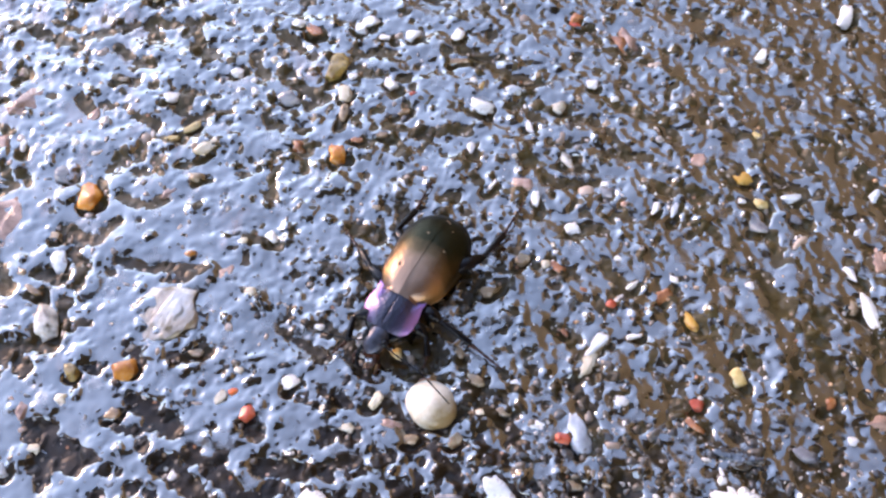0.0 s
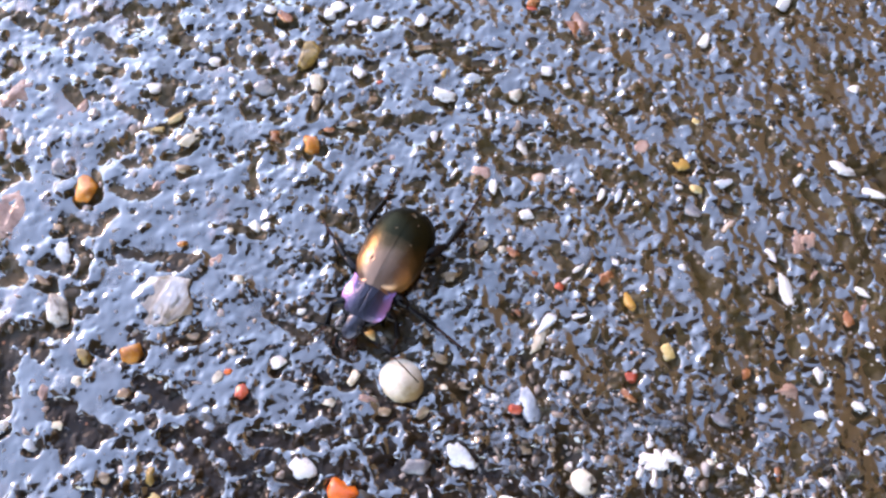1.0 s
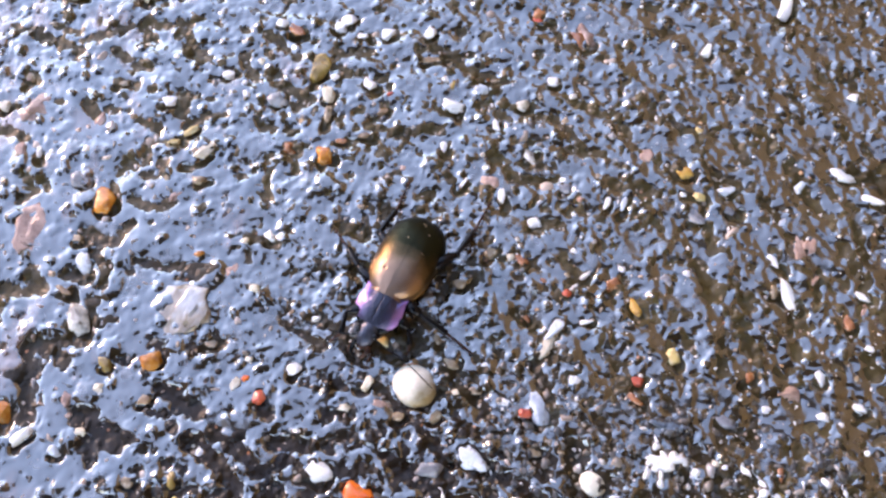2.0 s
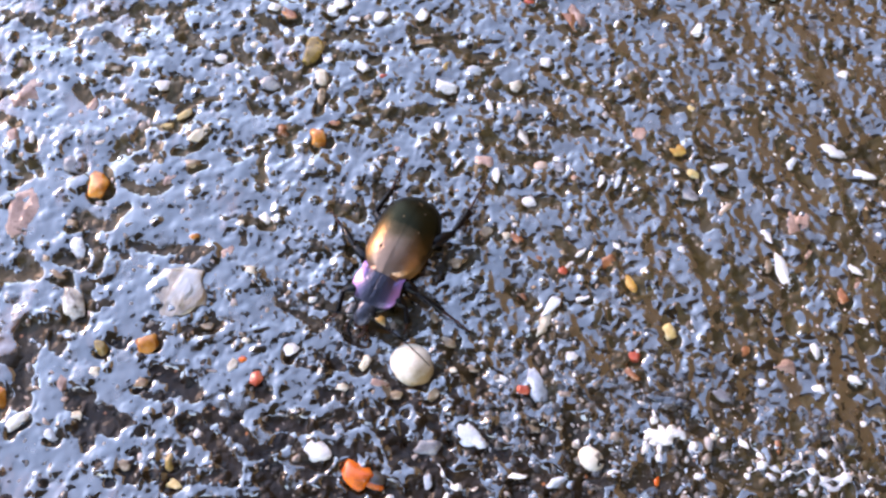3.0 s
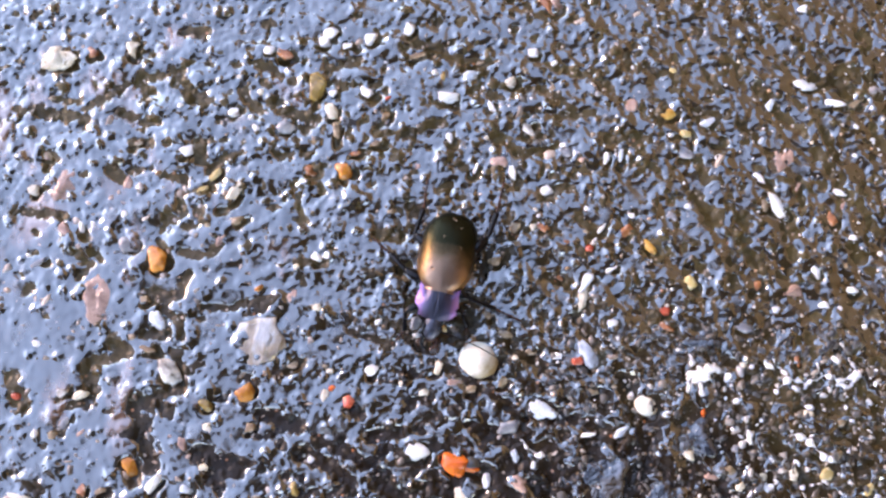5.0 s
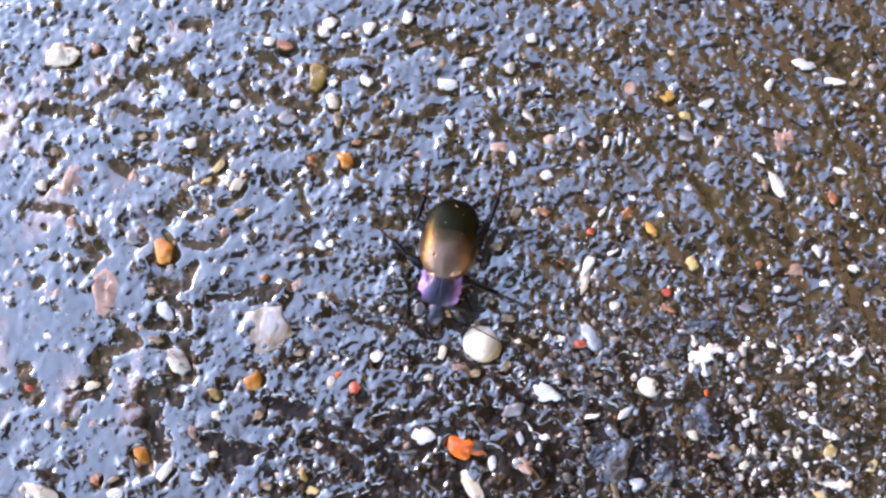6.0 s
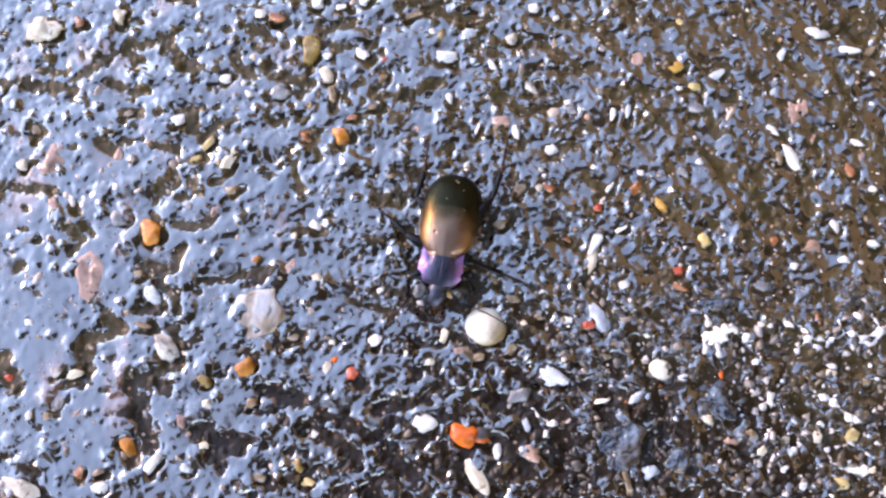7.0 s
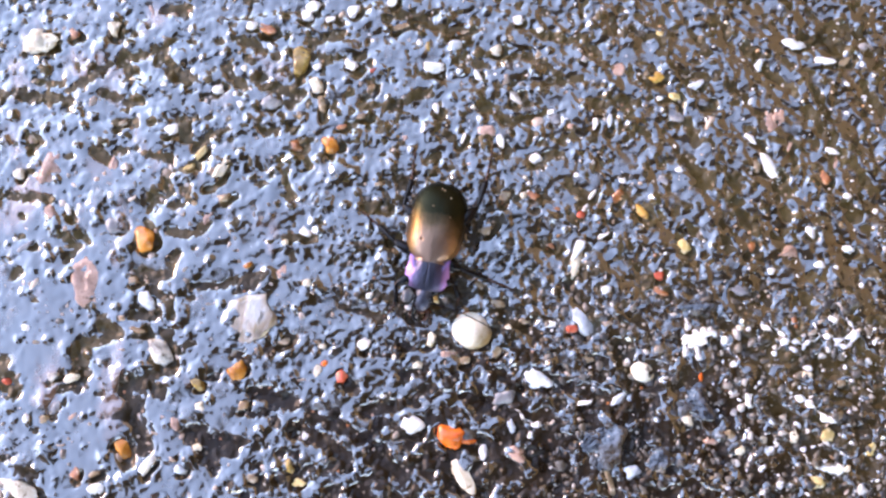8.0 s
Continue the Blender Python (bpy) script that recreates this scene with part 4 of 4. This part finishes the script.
pebble("white", 1.80, 28.91, 3.59, 2.04, -2)
pebble("cream", -17.38, 26.31, 2.78, 1.79, -71)
pebble("tan", -16.51, 23.24, 2.58, 1.25, -81)
pebble("brown", -10.45, 21.02, 2.14, 0.92, 3)
pebble("brown", -8.58, 25.74, 2.18, 1.27, 59)
pebble("rust", -13.60, 19.48, 2.32, 0.91, -2)
pebble("honey", -15.16, 16.52, 3.10, 2.31, -61)
pebble("rust", -21.23, 16.98, 2.93, 2.14, -51)
pebble("white", -17.08, 29.54, 1.44, 1.21, -2)
pebble("pink", -2.94, 17.32, 1.33, 1.00, 19)
pebble("white", 2.07, 22.00, 2.01, 0.98, -72)
pebble("tan", 6.90, 34.78, 2.71, 1.12, 24)
pebble("white", -0.35, 33.07, 1.26, 1.12, -2)
pebble("ochre", 0.98, 32.19, 1.58, 0.90, 79)
pebble("pale", 5.48, 32.41, 1.80, 1.58, -2)
pebble("cream", 12.18, 31.53, 2.24, 1.86, -2)
pebble("white", 19.46, 34.54, 1.37, 1.01, 39)
pebble("white", 15.94, 36.53, 1.97, 1.50, -2)
pebble("white", 8.91, 27.29, 1.83, 0.99, -63)
pebble("mottled", 14.60, 24.07, 4.14, 1.63, -43)
pebble("pink", 10.13, 17.82, 2.66, 2.00, -2)
pebble("white", 12.38, 16.21, 2.70, 1.24, -67)
pebble("white", 17.92, 13.32, 2.22, 1.61, 29)
pebble("white", 6.37, 16.76, 1.99, 0.71, 69)
pebble("white", 20.69, 20.85, 1.24, 1.00, -2)
pebble("grey", 21.08, 19.56, 1.94, 1.36, -2)
pebble("tan", -7.52, 9.78, 1.15, 0.90, -2)
pebble("white", -19.56, 2.26, 2.15, 1.40, -41)
pebble("tan", 12.69, 7.38, 2.32, 1.76, 59)
pebble("rust", 17.07, 7.07, 2.36, 1.16, -12)
pebble("rust", 21.17, 4.64, 1.40, 0.80, -2)
pebble("tan", 9.44, 1.70, 2.37, 1.50, 19)
pebble("brown", -3.89, 35.81, 4.15, 0.84, 14)
pebble("tan", 19.29, 30.36, 1.62, 1.10, -33)
pebble("quartz", 6.76, -14.2, 6.5, 5.7, -31)
pebble("white", -10.41, -15.85, 2.06, 1.91, 69)
pebble("red", -14.12, -20.91, 2.13, 1.91, 79)
pebble("orange", -16.70, -18.70, 1.46, 1.04, 29)
pebble("cream", -17.75, -19.96, 1.71, 1.30, 59)
pebble("white", -3.25, -28.81, 4.10, 3.54, -21)
pebble("orange", 2.70, -30.29, 4.76, 3.21, -26)
pebble("pale", 16.40, -21.91, 5.11, 2.90, -16)
pebble("cream", 0.25, -15.52, 2.07, 1.30, 79)
pebble("white", -3.36, -10.32, 1.30, 1.13, -2)
pebble("grey", -3.31, -8.23, 2.26, 1.57, 69)
pebble("straw", 0.85, -9.04, 2.35, 1.22, -12)
pebble("tan", 8.29, -7.06, 1.91, 1.40, -2)
pebble("tan", 10.96, -10.17, 2.16, 1.56, -22)
pebble("white", 19.31, -13.42, 1.73, 1.12, 9)
pebble("white", 15.59, -9.00, 1.39, 0.69, 18)
pebble("red", 22.71, -14.37, 1.89, 1.38, -1)
pebble("white", 7.90, -33.09, 2.51, 1.36, 78)
pebble("pink", 12.98, -33.62, 2.87, 2.01, -21)
pebble("cream", 4.82, -36.77, 6.00, 2.37, -56)
pebble("tan", 15.02, -12.88, 1.90, 0.95, -1)
pebble("white", 15.21, -30.74, 1.35, 0.84, 68)
pebble("cream", -19.19, -5.88, 1.49, 1.23, -2)
pebble("ochre", -22.26, -34.51, 2.27, 1.19, -75)
pebble("white", -9.41, -8.07, 1.48, 1.14, 29)
pebble("cream", -17.10, -15.94, 1.48, 1.12, -1)
pebble("cream", -2.00, -19.32, 1.81, 1.11, -1)
pebble("pink", 2.78, -17.90, 2.50, 1.03, -1)
pebble("cream", -5.43, -17.95, 1.12, 0.94, -1)
pebble("tan", 10.55, -17.50, 2.24, 1.54, 38)
pebble("grey", 11.59, -24.76, 3.60, 1.86, 13)
pebble("straw", -20.74, -37.05, 1.88, 1.17, -1)
pebble("white", -19.83, -29.95, 1.52, 1.12, 59)
pebble("white", 60.58, 30.81, 3.87, 1.75, -2)
pebble("white", 65.19, 27.62, 3.31, 1.38, -10)
pebble("tan", 68.71, 27.78, 2.35, 1.60, 29)
pebble("amber", 37.92, 25.78, 2.22, 1.55, 8)
pebble("straw", 40.66, 22.58, 1.84, 1.10, -12)
pebble("pale", 44.47, 24.46, 2.41, 1.35, 19)
pebble("pink", 32.08, 27.62, 2.57, 2.02, -2)
pebble("grey", 40.31, 19.59, 3.34, 2.17, -43)
pebble("white", 38.44, 22.38, 1.23, 1.00, -2)
pebble("pink", 55.68, 17.29, 8.12, 2.14, -66)
pebble("white", 52.49, 15.32, 2.42, 1.27, -33)
pebble("white", 55.47, 10.38, 6.07, 1.88, -56)
pebble("white", 65.21, 12.95, 2.67, 1.08, -12)
pebble("pink", 57.50, 9.61, 1.30, 0.98, -2)
pebble("rust", 63.74, 8.53, 2.15, 1.43, -54)
pebble("white", 40.85, 10.56, 1.31, 1.16, -2)
pebble("white", 31.61, 9.23, 1.66, 1.25, -43)
pebble("rust", 30.77, 6.40, 2.22, 1.75, 38)
pebble("amber", 33.99, 4.53, 3.73, 1.24, -48)
pebble("red", 24.62, 3.65, 1.30, 1.07, -12)
pebble("straw", 40.84, -1.83, 2.22, 1.77, -43)
pebble("white", 60.79, 0.23, 2.95, 1.39, -79)
pebble("rust", 51.51, -2.13, 2.02, 1.37, 76)
pebble("pink", 57.28, -3.17, 3.00, 2.09, -2)
pebble("white", 66.72, -3.00, 2.22, 1.22, -2)
pebble("white", 28.13, 0.28, 2.20, 0.78, 28)
pebble("white", 26.69, 6.97, 2.32, 0.70, 58)
pebble("pale", 24.11, -1.98, 3.35, 1.38, 68)
pebble("tan", 53.08, 11.08, 2.45, 1.42, -64)
pebble("white", 66.95, 5.34, 1.29, 0.97, -2)
pebble("tan", 65.75, 0.97, 1.46, 1.05, -2)
pebble("white", 27.67, 18.63, 2.36, 0.97, 78)
pebble("pale", 30.07, 19.01, 2.18, 0.79, 78)
pebble("white", 28.15, -8.29, 1.64, 1.56, -2)
pebble("red", 36.70, -6.35, 1.97, 1.40, -12)
pebble("rust", 36.73, -8.95, 2.64, 1.05, -22)
pebble("pale", 24.22, -13.29, 4.45, 2.25, -67)
pebble("quartz", 33.32, -21.47, 3.87, 3.09, -27)
pebble("orange", 42.36, -22.54, 1.46, 1.08, 57)
pebble("grey", 49.17, -9.03, 3.38, 1.31, -22)
pebble("slate", 41.74, -11.42, 4.28, 2.07, -2)
pebble("tan", 24.64, -19.13, 2.14, 1.37, -1)
pebble("tan", 28.11, -18.19, 1.54, 0.94, -1)
pebble("white", 31.03, -19.72, 1.21, 1.01, 57)
pebble("pale", 29.47, -25.19, 3.43, 1.09, 48)
pebble("white", 36.41, -22.65, 1.55, 1.00, 28)
pebble("white", 49.33, -26.08, 2.24, 1.11, -73)
pebble("rust", 57.36, -13.98, 2.71, 0.95, -79)
pebble("ochre", 57.83, -16.98, 1.19, 0.85, -1)
pebble("tan", 63.81, -23.90, 1.88, 1.16, 18)
pebble("straw", 61.52, -31.80, 2.42, 2.00, -1)
pebble("straw", 58.91, -38.76, 2.91, 2.47, -1)
pebble("tan", 63.00, -28.92, 1.84, 1.42, -1)
pebble("pink", 43.46, -32.22, 1.85, 1.42, -1)
pebble("tan", 46.03, -31.44, 1.85, 1.42, -1)
pebble("cream", 56.06, -32.09, 2.29, 1.36, -74)
pebble("cream", 39.85, -29.21, 1.82, 1.28, -63)
pebble("pale", 31.02, -36.51, 2.69, 1.99, -1)
pebble("slate", 25.74, -32.24, 6.80, 5.47, 18)
pebble("slate", 40.30, -25.87, 6.16, 5.30, -73)
pebble("slate", 35.32, -34.70, 4.37, 3.49, -1)
pebble("tan", 27.18, -37.67, 4.93, 1.02, -72)
pebble("white", 23.91, -25.90, 2.56, 0.76, 9)
pebble("white", 52.15, -34.08, 1.67, 1.08, -1)
pebble("cream", 47.55, -33.97, 1.87, 1.22, 37)
pebble("white", 53.48, -39.06, 1.68, 0.97, 56)
pebble("tan", 43.10, -38.01, 1.51, 0.99, -1)
pebble("white", 47.57, -20.55, 1.44, 0.93, -1)
pebble("white", 54.50, -6.14, 1.37, 1.04, -2)
pebble("white", 63.30, -14.13, 1.49, 0.79, -43)
pebble("orange", 5.4, -31.3, 3.0, 1.3, -9)
pebble("rust", 5.54, -11.77, 2.60, 1.04, 18)
pebble("rust", 19.56, -0.80, 1.91, 0.79, -42)
pebble("cream", 15.76, 7.11, 1.23, 1.43, -2)
pebble("tan", 24.58, -1.38, 2.82, 0.95, 68)
pebble("white", -19.05, 38.44, 2.35, 2.13, 4)
pebble("white", -17.56, 40.09, 2.53, 2.14, 4)
pebble("white", -14.91, 37.74, 2.16, 1.16, 4)
pebble("white", -11.39, 38.94, 3.44, 2.51, -7)
pebble("white", -4.72, 40.45, 2.48, 2.03, 66)
pebble("pink", 19.45, 45.45, 4.11, 2.09, -49)
pebble("rust", -25.62, 36.17, 2.45, 1.11, -37)
pebble("cream", -63.25, 35.15, 5.37, 2.76, 15)
pebble("cream", -50.84, 37.91, 2.18, 1.76, 4)
pebble("white", 48.85, 57.28, 4.79, 2.03, 80)
pebble("rust", 18.83, 44.57, 3.86, 2.42, -46)
pebble("rust", 11.15, 48.11, 1.96, 2.15, 14)
pebble("red", 11.71, 46.42, 2.28, 1.19, -10)
pebble("white", 48.86, 55.85, 2.05, 1.60, 13)
pebble("tan", -64.34, 19.08, 2.69, 1.74, 84)
pebble("white", 60.83, 43.83, 1.65, 1.50, 13)
pebble("white", 38.03, 46.87, 2.42, 1.43, 74)
pebble("tan", 14.25, 33.11, 1.79, 0.73, 15)
pebble("white", 7.69, 30.47, 0.73, 0.73, 15)
pebble("red", -8.08, 28.63, 1.14, 0.65, 15)
pebble("cream", 8.16, 21.92, 0.97, 0.81, 105)
pebble("cream", 16.14, 10.00, 0.73, 0.73, 15)
pebble("white", 24.31, 10.21, 1.62, 1.30, 70)
pebble("tan", 24.15, 6.53, 1.30, 0.97, -20)
pebble("pink", 23.75, 18.12, 1.14, 0.97, -20)
pebble("white", 33.83, 37.23, 1.14, 0.73, -20)
pebble("straw", 39.14, 33.20, 1.46, 0.81, -20)
pebble("white", 71.14, 26.87, 0.97, 0.81, -20)
pebble("cream", 72.80, 24.93, 0.81, 0.81, -20)
pebble("white", 68.62, 23.66, 1.14, 0.65, -20)
pebble("white", 71.18, 21.70, 1.14, 0.65, -20)
pebble("pale", 54.81, 27.43, 1.79, 1.14, 70)
pebble("pink", 57.43, 19.35, 3.25, 1.95, 70)
pebble("pink", 58.39, 13.74, 1.95, 1.46, 70)
pebble("pink", 65.81, 10.73, 2.11, 0.65, 70)
pebble("white", 71.44, 2.79, 1.14, 0.97, 70)
pebble("grey", 38.25, 8.85, 1.79, 1.30, -20)
pebble("grey", 44.88, 21.64, 2.44, 0.97, -20)
pebble("white", 61.90, -5.50, 1.79, 1.14, -20)
pebble("white", 68.28, -8.82, 1.30, 1.14, 70)
pebble("cream", 58.87, -22.67, 1.79, 1.30, -20)
pebble("cream", 51.20, -32.42, 1.62, 1.46, -20)
pebble("straw", 67.54, -34.13, 2.27, 1.30, 70)
pebble("tan", 25.76, 22.28, 1.30, 0.97, -20)
pebble("cream", 49.80, 34.74, 0.81, 0.65, -20)
pebble("pale", 53.04, 21.37, 1.46, 0.81, 70)
pebble("cream", 61.18, 21.10, 0.65, 0.65, -20)
pebble("white", 68.25, 18.99, 0.81, 0.73, -20)
pebble("white", 52.82, -15.04, 1.95, 0.81, -20)
pebble("grey", 47.14, -28.01, 1.14, 1.14, -20)
pebble("cream", 48.86, -14.93, 1.14, 0.97, -20)
pebble("cream", 63.85, -37.02, 1.14, 0.97, 70)
pebble("white", 61.27, -36.96, 2.44, 1.14, -20)
pebble("cream", 23.66, -4.37, 4.87, 2.11, 70)
pebble("tan", -37.25, 7.51, 1.14, 0.97, 15)
pebble("tan", -49.38, 20.99, 1.95, 0.81, 15)
pebble("cream", -47.61, 28.54, 1.14, 0.81, 15)
pebble("white", -57.93, 7.23, 1.95, 0.97, 105)
pebble("pink", -44.45, 40.01, 2.44, 1.14, 105)
pebble("cream", -32.69, 32.34, 1.14, 0.81, 15)
pebble("white", -42.47, 27.41, 0.97, 0.81, 15)
pebble("brown", -45.61, 16.16, 1.46, 1.14, 15)
pebble("white", -56.09, 7.63, 0.97, 0.81, 105)
pebble("cream", -22.66, 0.64, 1.14, 0.97, 15)
pebble("mottled", -59.63, -19.46, 1.95, 1.62, 15)
pebble("tan", -53.63, -27.11, 0.81, 0.81, 15)
pebble("pink", -40.22, -27.03, 2.76, 1.46, 105)
pebble("tan", -53.04, -34.96, 1.95, 0.97, 15)
pebble("honey", -28.58, -2.83, 1.46, 0.97, 15)
pebble("tan", 5.28, -19.02, 2.11, 1.14, 15)
pebble("cream", 12.57, -13.90, 1.14, 0.97, 15)
pebble("pale", 12.46, -29.27, 1.95, 0.97, 105)
froth((53.6, -19.4), (55.9, -17.4), (58.8, -17.9), (61.5, -16.6), (63.9, -17.4), (66.7, -16.4))
froth((65.5, -13.8), (66.6, -16.3), (65.4, -18.3), (63.1, -17.9))
froth((55.7, -25.8), (58.2, -26.3), (60.5, -28.9), (63.0, -30.0))
froth((44.5, -15.5), (46.0, -16.4), (47.4, -17.6))
froth((57.2, -34.6), (59.1, -36.6), (63.6, -37.3))
froth((53.1, -14.0), (54.6, -15.2), (55.7, -16.5))
froth((13.2, -26.9), (15.3, -28.7), (17.0, -29.3))
splash(42.0, -16.6, 7.0, 5.5, 20)
pebble("veil", -29.6, -10.8, 9.6, 8.2, 75, -0.28, 215)

grit_stuff("gravel", 2000, 0.14, 0.6, [(0.0, (0.02, 0.02, 0.022)), (0.45, (0.05, 0.044, 0.036)), (0.68, (0.12, 0.085, 0.055)), (0.82, (0.25, 0.22, 0.19)), (0.9, (0.28, 0.17, 0.09)), (0.95, (0.58, 0.55, 0.52))], "fine dark and pale grit strewn on the ground", 3, sunk=0.3)
grit_stuff("fine_gravel", 1700, 0.16, 0.95, [(0.0, (0.02, 0.02, 0.022)), (0.45, (0.06, 0.055, 0.05)), (0.74, (0.11, 0.085, 0.06)), (0.9, (0.25, 0.21, 0.17)), (0.98, (0.5, 0.47, 0.43))], "pale fine grit washed together in the puddle", 5, (18, 74, -46, -8))
grit_stuff("froth_flecks", 150, 0.14, 0.8, [(0.0, (0.6, 0.6, 0.6)), (0.5, (0.8, 0.8, 0.8)), (0.8, (0.45, 0.46, 0.5))], "white flecks of froth and pale grit in the puddle", 12, (44, 74, -42, -14))
grit_stuff("coarse_gravel", 380, 0.55, 1.35, [(0.0, (0.02, 0.02, 0.022)), (0.35, (0.05, 0.042, 0.034)), (0.55, (0.13, 0.1, 0.075)), (0.72, (0.26, 0.19, 0.14)), (0.86, (0.3, 0.28, 0.27)), (0.95, (0.42, 0.32, 0.25))], "dull brown and grey grit sunk in the film", 8, sunk=0.6)
grit_stuff("tan_gravel", 150, 0.45, 1.15, [(0.0, (0.1, 0.07, 0.05)), (0.3, (0.26, 0.18, 0.12)), (0.55, (0.36, 0.25, 0.19)), (0.75, (0.2, 0.19, 0.19)), (0.9, (0.5, 0.4, 0.32))], "tan and pinkish grit standing in the calm film", 21, (-74, -24, -44, 14), 0.55)
grit_stuff("pale_gravel", 900, 0.12, 0.42, [(0.0, (0.3, 0.26, 0.22)), (0.4, (0.5, 0.47, 0.43)), (0.75, (0.7, 0.68, 0.66)), (0.92, (0.4, 0.22, 0.1))], "pale fine grit strewn over streaked wet ground", 23, (6, 78, -24, 62), 0.25)
lay_ground()


def motions():
    turns = [(0.0, 14.8), (1.2, 14.1), (3.9, 13.8), (4.5, 12.8), (5.0, 12.0), (8.0, 12.3)]
    walk(beetle, [(t, stance(turn)) for t, turn in turns])
    # the feet stay where they stand
    for limb in beetle.children:
        if limb.name.startswith("leg"):
            walk(limb, [(t, stance(turn).inverted() @ BODY) for t, turn in turns])


motions()
